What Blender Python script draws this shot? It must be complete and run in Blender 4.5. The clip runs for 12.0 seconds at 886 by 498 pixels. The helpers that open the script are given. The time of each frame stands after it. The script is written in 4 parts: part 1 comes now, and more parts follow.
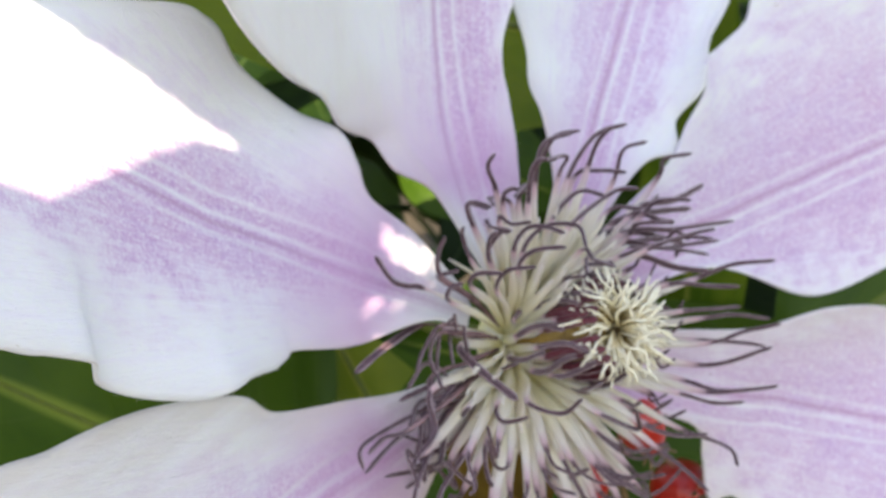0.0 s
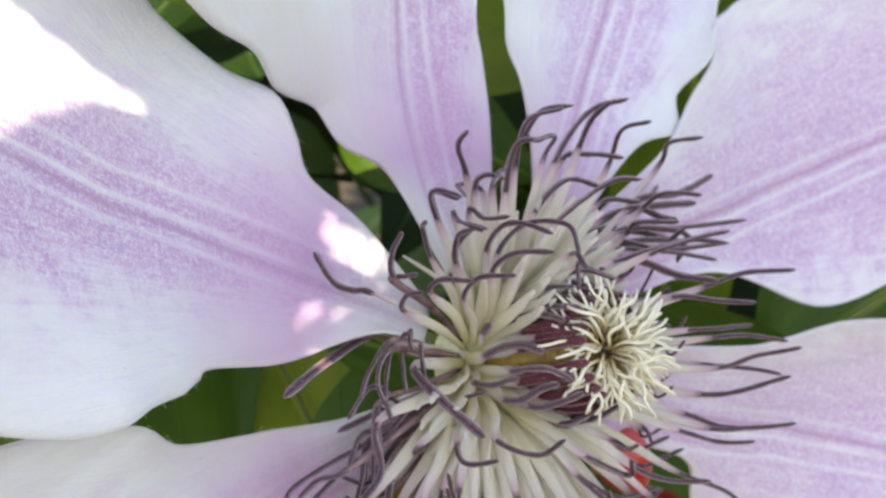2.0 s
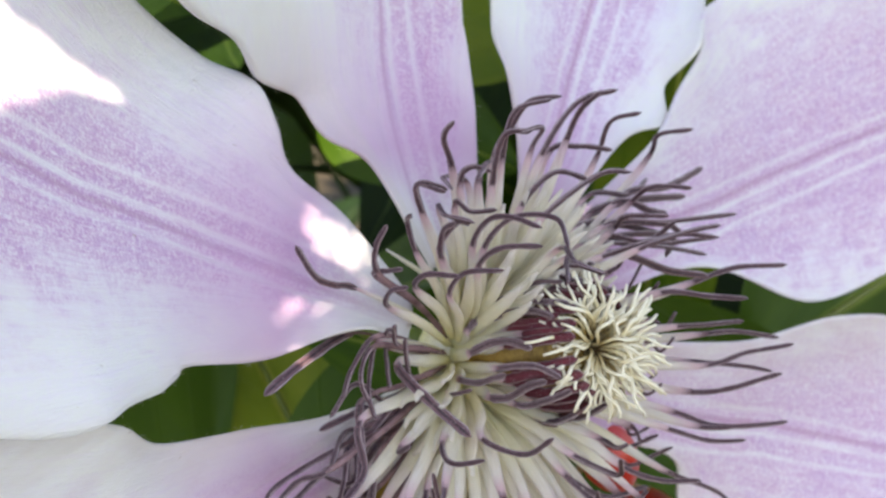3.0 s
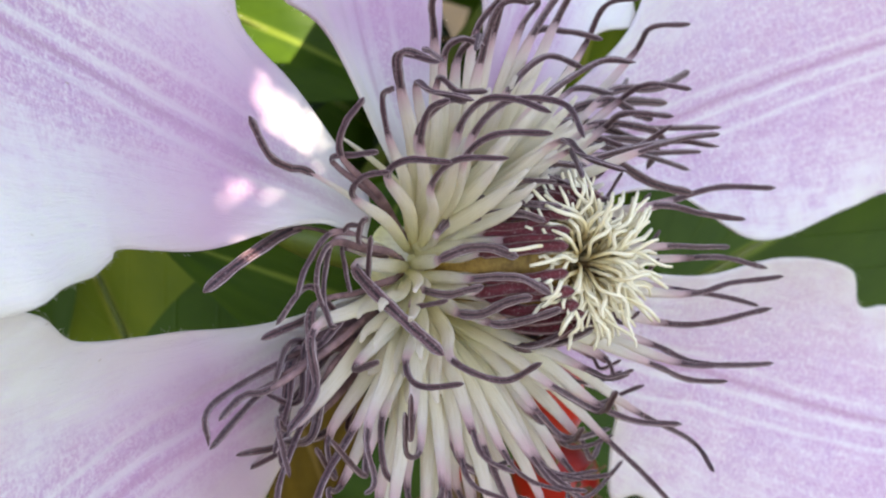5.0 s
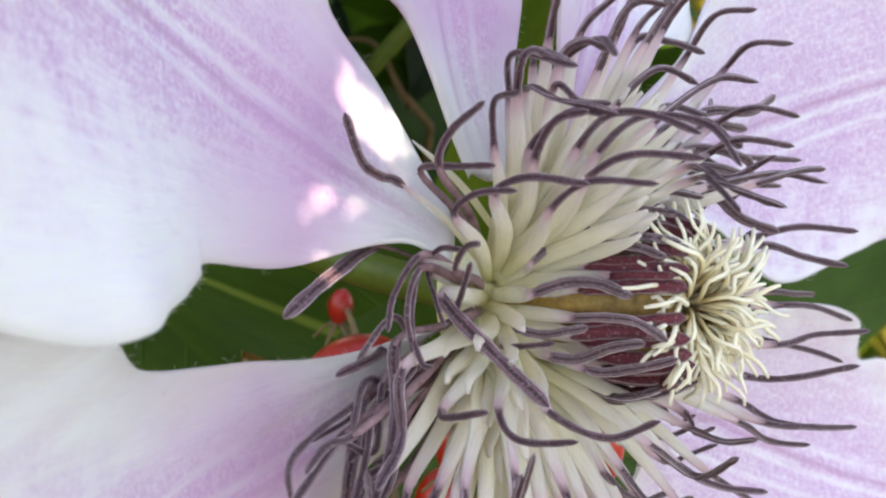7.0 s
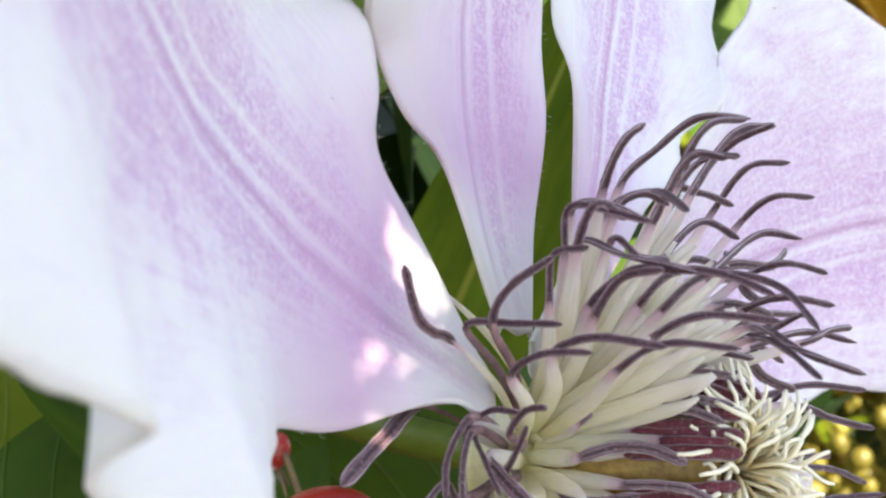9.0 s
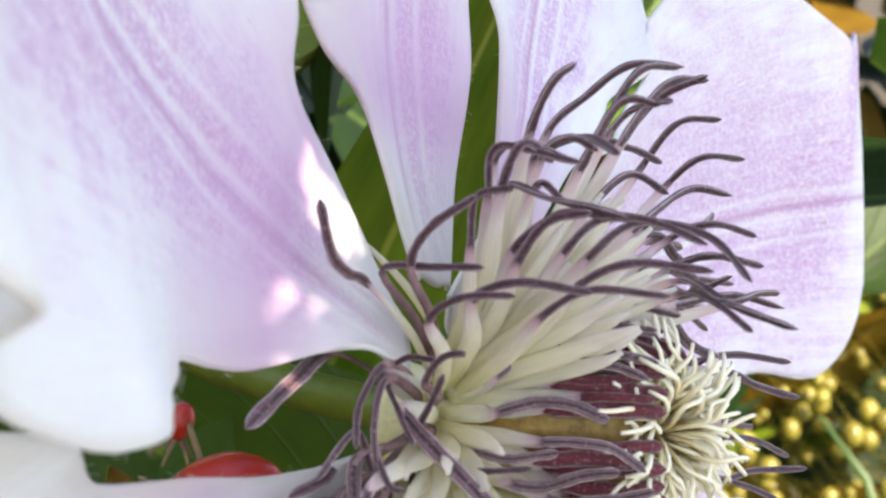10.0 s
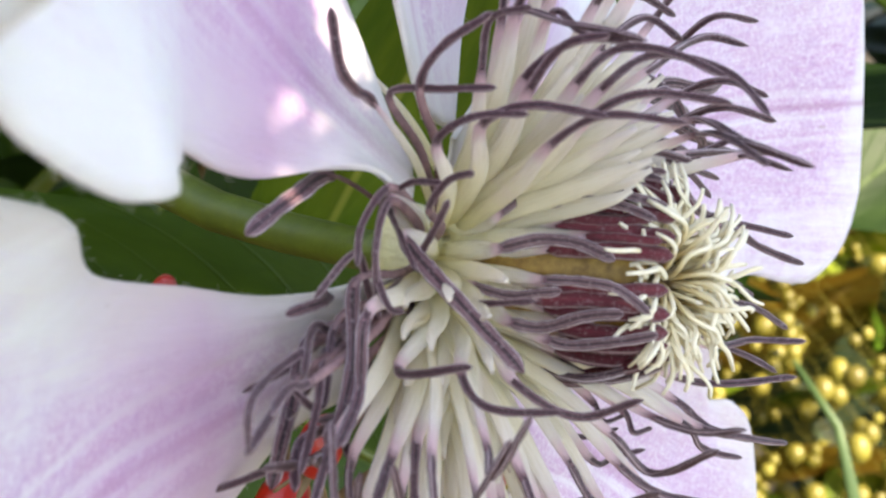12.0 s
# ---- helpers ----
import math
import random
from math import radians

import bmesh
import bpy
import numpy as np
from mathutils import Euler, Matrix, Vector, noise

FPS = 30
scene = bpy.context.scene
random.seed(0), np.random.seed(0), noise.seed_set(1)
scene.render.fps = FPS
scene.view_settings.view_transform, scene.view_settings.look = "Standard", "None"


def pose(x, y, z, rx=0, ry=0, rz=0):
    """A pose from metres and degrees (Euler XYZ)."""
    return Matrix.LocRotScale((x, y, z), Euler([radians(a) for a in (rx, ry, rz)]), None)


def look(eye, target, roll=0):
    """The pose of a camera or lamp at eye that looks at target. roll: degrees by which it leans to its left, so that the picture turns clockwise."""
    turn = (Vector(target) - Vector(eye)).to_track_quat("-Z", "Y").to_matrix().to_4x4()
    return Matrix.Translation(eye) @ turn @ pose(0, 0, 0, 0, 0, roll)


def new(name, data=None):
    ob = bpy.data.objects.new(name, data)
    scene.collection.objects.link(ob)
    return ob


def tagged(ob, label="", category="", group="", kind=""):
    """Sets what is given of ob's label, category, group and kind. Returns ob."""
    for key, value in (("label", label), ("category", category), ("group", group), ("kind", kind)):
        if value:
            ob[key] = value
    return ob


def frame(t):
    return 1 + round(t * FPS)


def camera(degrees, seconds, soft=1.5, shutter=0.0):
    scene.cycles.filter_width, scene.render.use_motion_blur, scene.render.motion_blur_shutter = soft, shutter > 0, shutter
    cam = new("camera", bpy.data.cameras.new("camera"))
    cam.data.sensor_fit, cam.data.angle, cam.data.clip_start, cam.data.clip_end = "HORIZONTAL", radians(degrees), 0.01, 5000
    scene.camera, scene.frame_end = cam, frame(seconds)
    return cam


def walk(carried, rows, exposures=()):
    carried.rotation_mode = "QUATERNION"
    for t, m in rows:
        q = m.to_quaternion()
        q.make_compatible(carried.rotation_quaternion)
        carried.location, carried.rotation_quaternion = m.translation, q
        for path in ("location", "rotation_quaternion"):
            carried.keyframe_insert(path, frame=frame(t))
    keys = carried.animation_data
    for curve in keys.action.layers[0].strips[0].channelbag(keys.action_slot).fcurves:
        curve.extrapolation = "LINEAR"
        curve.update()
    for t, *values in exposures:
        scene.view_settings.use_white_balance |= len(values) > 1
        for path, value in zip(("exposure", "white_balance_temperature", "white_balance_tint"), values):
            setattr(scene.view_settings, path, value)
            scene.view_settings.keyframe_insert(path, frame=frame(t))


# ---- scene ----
MM = 0.001
cam = camera(26.14, 12.0, soft=2.1)
cam.data.dof.use_dof = True
cam.data.dof.focus_distance = 0.126
cam.data.dof.aperture_fstop = 120.0
walk(cam, [
    (0, pose(-0.00725, -0.18038, 0.89930, 63.981, -0.075, 0.147)),
    (0.5, pose(-0.00851, -0.17000, 0.89519, 63.008, -0.471, 0.055)),
    (1, pose(-0.00915, -0.15565, 0.89021, 62.015, -1.248, -0.133)),
    (1.5, pose(-0.00952, -0.14725, 0.88636, 62.332, -2.240, -0.544)),
    (2, pose(-0.00977, -0.14473, 0.88586, 62.625, -2.980, -0.863)),
    (2.5, pose(-0.01014, -0.14219, 0.88473, 62.596, -3.257, -1.195)),
    (3, pose(-0.01043, -0.14116, 0.88418, 62.412, -3.443, -1.467)),
    (3.2, pose(-0.01189, -0.13932, 0.88329, 62.467, -3.812, -1.634)),
    (4.8, pose(-0.02358, -0.12259, 0.86693, 61.649, -9.814, -5.855)),
    (5, pose(-0.02364, -0.12194, 0.86665, 61.993, -10.082, -6.329)),
    (5.5, pose(-0.02705, -0.11847, 0.86445, 62.058, -11.883, -7.198)),
    (6, pose(-0.03146, -0.11484, 0.85922, 62.077, -13.461, -8.200)),
    (6.5, pose(-0.03631, -0.10785, 0.85710, 62.551, -15.023, -9.737)),
    (6.7, pose(-0.03722, -0.10539, 0.85604, 62.830, -15.606, -10.032)),
    (8.3, pose(-0.04967, -0.09875, 0.85332, 65.395, -18.544, -14.746)),
    (8.5, pose(-0.04665, -0.09844, 0.85263, 66.683, -17.901, -14.081)),
    (8.7, pose(-0.05315, -0.09422, 0.85157, 66.902, -19.430, -15.961)),
    (9, pose(-0.05065, -0.09266, 0.84957, 68.481, -19.972, -16.130)),
    (9.5, pose(-0.05014, -0.09014, 0.84898, 69.745, -20.986, -17.697)),
    (10, pose(-0.04822, -0.09007, 0.84457, 69.526, -22.499, -18.114)),
    (10.5, pose(-0.04670, -0.09195, 0.84163, 68.843, -23.859, -17.806)),
    (11, pose(-0.04743, -0.09201, 0.84006, 68.813, -24.406, -18.073)),
    (11.5, pose(-0.04677, -0.09127, 0.83820, 68.087, -24.805, -17.576)),
    (12, pose(-0.04686, -0.09031, 0.83708, 68.211, -25.144, -17.976)),
], [(0.0, 2.13, 8120, 10), (2.5, 2.13, 8120, 10), (5.5, 2.26, 8120, 10), (9.0, 2.40, 8120, 10), (12.0, 2.46, 8120, 10)])
# ---- light ----
SUN_DIR = Vector((0.10, -0.45, 0.88)).normalized()
world = bpy.data.worlds.new("sky")
scene.world = world
world.use_nodes = True
wn = world.node_tree.nodes
sky = wn.new("ShaderNodeTexSky")
sky.sky_type, sky.sun_disc = "NISHITA", False
sky.sun_elevation = math.asin(SUN_DIR.z)
sky.sun_rotation = math.atan2(SUN_DIR.x, SUN_DIR.y)
wn["Background"].inputs["Strength"].default_value = 0.12
world.node_tree.links.new(sky.outputs["Color"], wn["Background"].inputs["Color"])
sun = new("sun", bpy.data.lights.new("sun", "SUN"))
sun.data.energy, sun.data.angle, sun.data.color = 4.0, radians(0.3), (1.0, 0.95, 0.87)
sun.matrix_world = look(SUN_DIR * 3, (0, 0, 0))


# ---- materials ----
class Nodes:
    """A node material under construction."""

    def __init__(self, name):
        self.mat = bpy.data.materials.new(name)
        self.mat.use_nodes = True
        self.tree = self.mat.node_tree
        self.bsdf = self.tree.nodes["Principled BSDF"]
        self.out = self.tree.nodes["Material Output"]

    def add(self, kind, **values):
        node = self.tree.nodes.new(kind)
        for key, value in values.items():
            if isinstance(value, bpy.types.NodeSocket):
                self.tree.links.new(value, node.inputs[key])
            else:
                node.inputs[key].default_value = value
        return node

    def link(self, a, b):
        self.tree.links.new(a, b)

    def math(self, op, a, b=0.0):
        node = self.tree.nodes.new("ShaderNodeMath")
        node.operation = op
        for n, value in enumerate((a, b)):
            if isinstance(value, bpy.types.NodeSocket):
                self.link(value, node.inputs[n])
            else:
                node.inputs[n].default_value = value
        return node.outputs[0]

    def ramp(self, fac, stops):
        node = self.tree.nodes.new("ShaderNodeValToRGB")
        ramp = node.color_ramp
        for n, (place, colour) in enumerate(stops):
            stop = ramp.elements[n] if n < 2 else ramp.elements.new(place)
            stop.position = place
            stop.color = (*colour, 1.0)
        self.link(fac, node.inputs["Fac"])
        return node.outputs["Color"]

    def mix(self, fac, a, b, blend="MIX"):
        node = self.tree.nodes.new("ShaderNodeMix")
        node.data_type, node.blend_type = "RGBA", blend
        for socket, value in ((node.inputs[0], fac), (node.inputs[6], a), (node.inputs[7], b)):
            if isinstance(value, bpy.types.NodeSocket):
                self.link(value, socket)
            elif socket == node.inputs[0]:
                socket.default_value = value
            else:
                socket.default_value = (*value, 1.0)
        return node.outputs[2]

    def noise(self, vector, scale, detail=3.0, rough=0.55):
        node = self.add("ShaderNodeTexNoise", Scale=scale, Detail=detail, Roughness=rough)
        self.link(vector, node.inputs["Vector"])
        return node.outputs["Fac"]

    def bump(self, height, strength, distance):
        node = self.add("ShaderNodeBump", Strength=strength, Distance=distance)
        self.link(height, node.inputs["Height"])
        self.link(node.outputs["Normal"], self.bsdf.inputs["Normal"])
        return node.outputs["Normal"]

    def leafy(self, colour, share, normal=None):
        """Lets part of the light pass through a thin sheet."""
        thin = self.tree.nodes.new("ShaderNodeBsdfTranslucent")
        self.link(colour, thin.inputs["Color"])
        both = self.tree.nodes.new("ShaderNodeMixShader")
        both.inputs[0].default_value = share
        self.link(self.bsdf.outputs[0], both.inputs[1])
        self.link(thin.outputs[0], both.inputs[2])
        self.link(both.outputs[0], self.out.inputs["Surface"])

    def finish(self, colour, rough, **more):
        if isinstance(colour, bpy.types.NodeSocket):
            self.link(colour, self.bsdf.inputs["Base Color"])
        else:
            self.bsdf.inputs["Base Color"].default_value = (*colour, 1.0)
        self.bsdf.inputs["Roughness"].default_value = rough
        for key, value in more.items():
            self.bsdf.inputs[key.replace("_", " ")].default_value = value
        return self.mat


def petal_material():
    n = Nodes("lilac_and_white_petal")

    def layer(name):
        node = n.tree.nodes.new("ShaderNodeUVMap")
        node.uv_map = name
        split = n.add("ShaderNodeSeparateXYZ")
        n.link(node.outputs[0], split.inputs[0])
        return node.outputs[0], split.outputs[0], split.outputs[1]

    def spread(vector, x, y):
        node = n.add("ShaderNodeMapping", Scale=(x, y, 1.0))
        n.link(vector, node.inputs["Vector"])
        return node.outputs[0]

    edge, u, v = layer("edge")
    axis, length, aside = layer("axis")
    fan, _, turn = layer("fan")
    streak = n.noise(spread(fan, 2.2, 13.0), 5.0, 6.0, 0.68)
    fibre = n.noise(spread(fan, 8.0, 60.0), 5.0, 4.0, 0.7)
    cloud = n.noise(axis, 9.0, 4.0, 0.6)
    place = n.tree.nodes.new("ShaderNodeTexCoord").outputs["Object"]
    mottle = n.noise(place, 1500.0, 5.0, 0.75)
    blush = n.noise(place, 210.0, 4.0, 0.65)
    white, pale, lilac, deep = (0.86, 0.86, 0.835), (0.79, 0.695, 0.80), (0.69, 0.46, 0.67), (0.615, 0.35, 0.585)
    # lilac in the middle, white towards the margins, with a torn border between
    fringe = n.math("MULTIPLY", n.math("SUBTRACT", streak, 0.5), 0.30)
    torn = n.math("ADD", n.math("ADD", v, fringe), n.math("MULTIPLY", n.math("SUBTRACT", n.math("ADD", n.math("MULTIPLY", cloud, 0.5), n.math("MULTIPLY", blush, 0.7)), 0.6), 0.5))
    band = n.ramp(torn, [(0.13, white), (0.87, white), (0.25, pale), (0.37, lilac), (0.50, deep), (0.63, lilac), (0.76, pale)])
    # streaks and pale flecks break the colour up
    veins = n.noise(spread(fan, 3.0, 30.0), 5.0, 3.0, 0.6)
    band = n.mix(n.ramp(streak, [(0.48, (0, 0, 0)), (0.70, (0.6, 0.6, 0.6))]), band, (0.82, 0.75, 0.87))
    band = n.mix(n.ramp(veins, [(0.50, (0, 0, 0)), (0.66, (0.45, 0.45, 0.45))]), band, (0.85, 0.82, 0.87))
    band = n.mix(n.ramp(fibre, [(0.45, (0, 0, 0)), (0.70, (0.30, 0.30, 0.30))]), band, (0.84, 0.80, 0.87))
    tinted = n.ramp(torn, [(0.22, (0, 0, 0)), (0.78, (0, 0, 0)), (0.36, (1, 1, 1)), (0.64, (1, 1, 1))])
    spots = n.ramp(n.math("ADD", n.math("MULTIPLY", mottle, 0.5), n.math("MULTIPLY", blush, 0.5)), [(0.38, (0.65, 0.65, 0.65)), (0.52, (0, 0, 0))])
    band = n.mix(n.math("MULTIPLY", spots, tinted), band, (0.60, 0.38, 0.64))
    band = n.mix(n.ramp(mottle, [(0.50, (0, 0, 0)), (0.64, (0.65, 0.65, 0.65))]), band, (0.86, 0.82, 0.88))
    grit = n.noise(place, 3300.0, 3.0, 0.65)
    band = n.mix(n.math("MULTIPLY", n.ramp(grit, [(0.50, (0, 0, 0)), (0.62, (0.55, 0.55, 0.55))]), n.ramp(tinted, [(0.0, (0.35, 0.35, 0.35)), (1.0, (1, 1, 1))])), band, (0.88, 0.84, 0.90))
    band = n.mix(n.math("MULTIPLY", n.ramp(grit, [(0.36, (0.5, 0.5, 0.5)), (0.48, (0, 0, 0))]), tinted), band, (0.56, 0.34, 0.58))
    # three pale ribs along the middle and a thin rosy line beside them
    way = n.math("ADD", aside, n.math("MULTIPLY", n.math("SUBTRACT", n.noise(spread(axis, 6.0, 1.0), 2.0), 0.5), 0.018))
    rib, none = (1, 1, 1), (0, 0, 0)
    soft, half = (1.0, 1.0, 1.0), (0.85, 0.85, 0.85)
    ribs = n.ramp(way, [(0.362, none), (0.638, none), (0.384, half), (0.392, half), (0.412, none), (0.472, none), (0.490, soft), (0.506, soft), (0.525, none),
                        (0.588, none), (0.608, half), (0.616, half)])
    broken = n.ramp(n.noise(spread(axis, 5.0, 16.0), 2.0, 3.0), [(0.36, (0.5, 0.5, 0.5)), (0.56, (1, 1, 1))])
    fade = n.math("MULTIPLY", broken, n.ramp(length, [(0.10, (1, 1, 1)), (0.85, (0.6, 0.6, 0.6))]))
    body = n.mix(n.math("MULTIPLY", n.math("MULTIPLY", ribs, fade), n.ramp(fibre, [(0.25, (0.55, 0.55, 0.55)), (0.50, (1.0, 1.0, 1.0))])), band, (0.87, 0.86, 0.885))
    rose = n.ramp(way, [(0.530, none), (0.545, (0.8, 0.8, 0.8)), (0.556, (0.8, 0.8, 0.8)), (0.572, none)])
    body = n.mix(n.math("MULTIPLY", rose, 0.68), body, (0.50, 0.25, 0.44))
    # the claw is pale, with a flush just beyond it
    body = n.mix(n.ramp(length, [(0.12, (0.0, 0.0, 0.0)), (0.19, (0.75, 0.75, 0.75)), (0.34, none)]), body, deep)
    body = n.mix(n.ramp(length, [(0.08, (0.92, 0.92, 0.92)), (0.17, none)]), body, (0.82, 0.79, 0.78))
    # a yellowish tinge near the torn edge and a few brown specks
    rim = n.ramp(n.math("ABSOLUTE", n.math("SUBTRACT", v, 0.5)), [(0.44, none), (0.50, (0.55, 0.55, 0.55))])
    body = n.mix(n.math("MULTIPLY", rim, cloud), body, (0.74, 0.70, 0.60))
    _, beige_layer, _ = layer("beige_layer")
    # beige margins: a real tinge, with some shade put into the colour
    body = n.mix(n.math("MULTIPLY", beige_layer, n.ramp(cloud, [(0.3, (0.45, 0.45, 0.45)), (0.6, (1, 1, 1))])), body, (0.66, 0.58, 0.50))
    speck = n.noise(axis, 60.0, 1.0, 0.4)
    body = n.mix(n.ramp(speck, [(0.80, none), (0.83, (0.7, 0.7, 0.7))]), body, (0.40, 0.30, 0.20))
    n.bump(n.math("ADD", n.math("ADD", fibre, n.math("MULTIPLY", streak, 0.8)), n.math("ADD", n.math("MULTIPLY", mottle, 0.5), n.math("MULTIPLY", grit, 0.25))), 0.55, 0.0006)
    n.leafy(body, 0.25)
    return n.finish(body, 0.48, Specular_IOR_Level=0.35, Sheen_Weight=0.12)


def filament_material():
    n = Nodes("cream_filament")
    uv = n.tree.nodes.new("ShaderNodeUVMap").outputs[0]
    split = n.add("ShaderNodeSeparateXYZ")
    n.link(uv, split.inputs[0])
    stretch = n.add("ShaderNodeMapping", Scale=(2.0, 14.0, 1.0))
    n.link(uv, stretch.inputs["Vector"])
    grain = n.noise(stretch.outputs[0], 3.0)
    along = n.ramp(n.math("ADD", split.outputs[0], n.math("MULTIPLY", n.math("SUBTRACT", grain, 0.5), 0.16)),
                   [(0.0, (0.92, 0.85, 0.45)), (0.30, (0.95, 0.90, 0.65)), (0.60, (0.95, 0.90, 0.76)), (0.80, (0.92, 0.86, 0.80)), (0.93, (0.80, 0.58, 0.63)), (0.985, (0.24, 0.12, 0.15))])
    tint = n.noise(n.tree.nodes.new("ShaderNodeTexCoord").outputs["Object"], 260.0, 2.0)
    along = n.mix(n.ramp(tint, [(0.54, (0, 0, 0)), (0.72, (0.3, 0.3, 0.3))]), along, (0.88, 0.75, 0.81))
    # dark grain lines, deepened to carry the shade between neighbouring straps
    along = n.mix(n.ramp(grain, [(0.34, (0.35, 0.35, 0.35)), (0.48, (0, 0, 0))]), along, (0.62, 0.53, 0.32))
    n.bump(grain, 0.6, 0.0004)
    n.leafy(along, 0.45)
    return n.finish(along, 0.5)


def style_material():
    n = Nodes("cream_style")
    uv = n.tree.nodes.new("ShaderNodeUVMap").outputs[0]
    split = n.add("ShaderNodeSeparateXYZ")
    n.link(uv, split.inputs[0])
    place = n.tree.nodes.new("ShaderNodeTexCoord").outputs["Object"]
    grain = n.noise(place, 900.0, 5.0, 0.6)
    tone = n.ramp(n.math("ADD", split.outputs[0], n.math("MULTIPLY", n.math("SUBTRACT", grain, 0.5), 0.2)),
                  [(0.38, (0.07, 0.035, 0.010)), (0.48, (0.40, 0.27, 0.09)), (0.60, (0.78, 0.68, 0.42)), (0.80, (0.86, 0.81, 0.66))])
    tone = n.mix(n.ramp(grain, [(0.30, (0.5, 0.5, 0.5)), (0.55, (0, 0, 0))]), tone, (0.80, 0.68, 0.42))
    n.bump(grain, 0.4, 0.0002)
    n.leafy(tone, 0.25)
    return n.finish(tone, 0.5)


def anther_material(name, groove, flank, rim, edge=0.46, ridge=0.5):
    n = Nodes(name)
    uv = n.tree.nodes.new("ShaderNodeUVMap").outputs[0]
    split = n.add("ShaderNodeSeparateXYZ")
    n.link(uv, split.inputs[0])
    across = n.math("ABSOLUTE", n.math("SUBTRACT", n.math("FRACT", n.math("MULTIPLY", split.outputs[1], 2.0)), 0.5))
    place = n.tree.nodes.new("ShaderNodeTexCoord").outputs["Object"]
    drawn = n.add("ShaderNodeMapping", Scale=(3.0, 9.0, 1.0))
    n.link(uv, drawn.inputs["Vector"])
    grain = n.noise(drawn.outputs[0], 3.0, 4.0, 0.6)
    crest = tuple(ridge * a + (1 - ridge) * b for a, b in zip(rim, flank))
    dim = tuple(0.55 * c for c in flank)
    tone = n.ramp(n.math("ADD", across, n.math("MULTIPLY", n.math("SUBTRACT", grain, 0.5), 0.15)),
                  [(0.03, groove), (0.09, flank), (0.16, crest), (0.22, flank), (edge - 0.14, dim), (edge - 0.05, rim), (edge, rim), (edge + 0.06, dim)])
    tone = n.mix(n.ramp(n.noise(place, 500.0), [(0.42, (0, 0, 0)), (0.7, (0.5, 0.5, 0.5))]), tone, tuple(0.6 * c for c in flank))
    dust = n.noise(place, 5000.0, 2.0, 0.6)
    tone = n.mix(n.ramp(dust, [(0.55, (0, 0, 0)), (0.70, (0.30, 0.30, 0.30))]), tone, (0.44, 0.36, 0.38))
    n.bump(n.math("ADD", grain, n.math("MULTIPLY", dust, 0.5)), 0.8, 0.0002)
    return n.finish(tone, 0.52)


def leaf_material(name, dark, light, vein, vary=0.7):
    n = Nodes(name)
    uv = n.tree.nodes.new("ShaderNodeUVMap").outputs[0]
    split = n.add("ShaderNodeSeparateXYZ")
    n.link(uv, split.inputs[0])
    u, v = split.outputs[0], split.outputs[1]
    side = n.math("ABSOLUTE", n.math("SUBTRACT", v, 0.5))
    blotch = n.noise(uv, 4.0, 5.0, 0.6)
    tone = n.ramp(blotch, [(0.3, dark), (0.7, light)])
    pick = n.tree.nodes.new("ShaderNodeNewGeometry").outputs["Random Per Island"]
    tone = n.mix(n.ramp(pick, [(0.0, (0, 0, 0)), (1.0, (vary, vary, vary))]), tone, tuple(0.5 * c for c in dark))
    # side veins sweep forward from the midrib
    arms = n.math("PINGPONG", n.math("SUBTRACT", n.math("MULTIPLY", u, 7.0), n.math("MULTIPLY", side, 7.0)), 0.5)
    lines = n.ramp(n.math("MULTIPLY", arms, 1.0), [(0.0, (1, 1, 1)), (0.05, (0, 0, 0))])
    tone = n.mix(n.math("MULTIPLY", lines, 0.05), tone, vein)
    tone = n.mix(n.ramp(side, [(0.012, (0.9, 0.9, 0.9)), (0.03, (0, 0, 0))]), tone, vein)
    n.bump(n.math("ADD", n.math("MULTIPLY", lines, -1.0), blotch), 0.3, 0.0008)
    n.leafy(tone, 0.35)
    return n.finish(tone, 0.5, Specular_IOR_Level=0.22)


def plain_material(name, dark, light, scale, rough, share=0.0, **more):
    n = Nodes(name)
    place = n.tree.nodes.new("ShaderNodeTexCoord").outputs["Object"]
    grain = n.noise(place, scale, 5.0, 0.6)
    tone = n.ramp(grain, [(0.3, dark), (0.7, light)])
    coarse = n.noise(place, scale * 0.17, 3.0)
    tone = n.mix(n.ramp(coarse, [(0.4, (0, 0, 0)), (0.75, (0.45, 0.45, 0.45))]), tone, dark)
    n.bump(grain, 0.35, 0.12 / scale)
    if share:
        n.leafy(tone, share)
    return n.finish(tone, rough, **more)


PETAL = petal_material()
FILAMENT = filament_material()
ANTHER = anther_material("mauve_anther", (0.008, 0.002, 0.006), (0.088, 0.028, 0.041), (0.54, 0.42, 0.455), 0.40, 0.22)
DUSTY = anther_material("dusty_grey_mauve_anther", (0.030, 0.011, 0.018), (0.120, 0.058, 0.070), (0.58, 0.48, 0.505), 0.40, 0.25)
YOUNG = anther_material("maroon_anther", (0.14, 0.012, 0.026), (0.11, 0.010, 0.020), (0.34, 0.22, 0.23), 0.40, 0.0)
STYLE = style_material()
HAIR = plain_material("pale_petal_hair", (0.80, 0.76, 0.66), (0.90, 0.87, 0.80), 900.0, 0.5, 0.25)
SHRUNK = plain_material("withered_filament", (0.075, 0.034, 0.038), (0.32, 0.19, 0.20), 700.0, 0.6)
SILK = plain_material("tawny_silk", (0.15, 0.075, 0.010), (0.42, 0.26, 0.055), 1500.0, 0.6)
LEAF = leaf_material("green_leaf", (0.030, 0.075, 0.004), (0.075, 0.145, 0.008), (0.16, 0.22, 0.03))
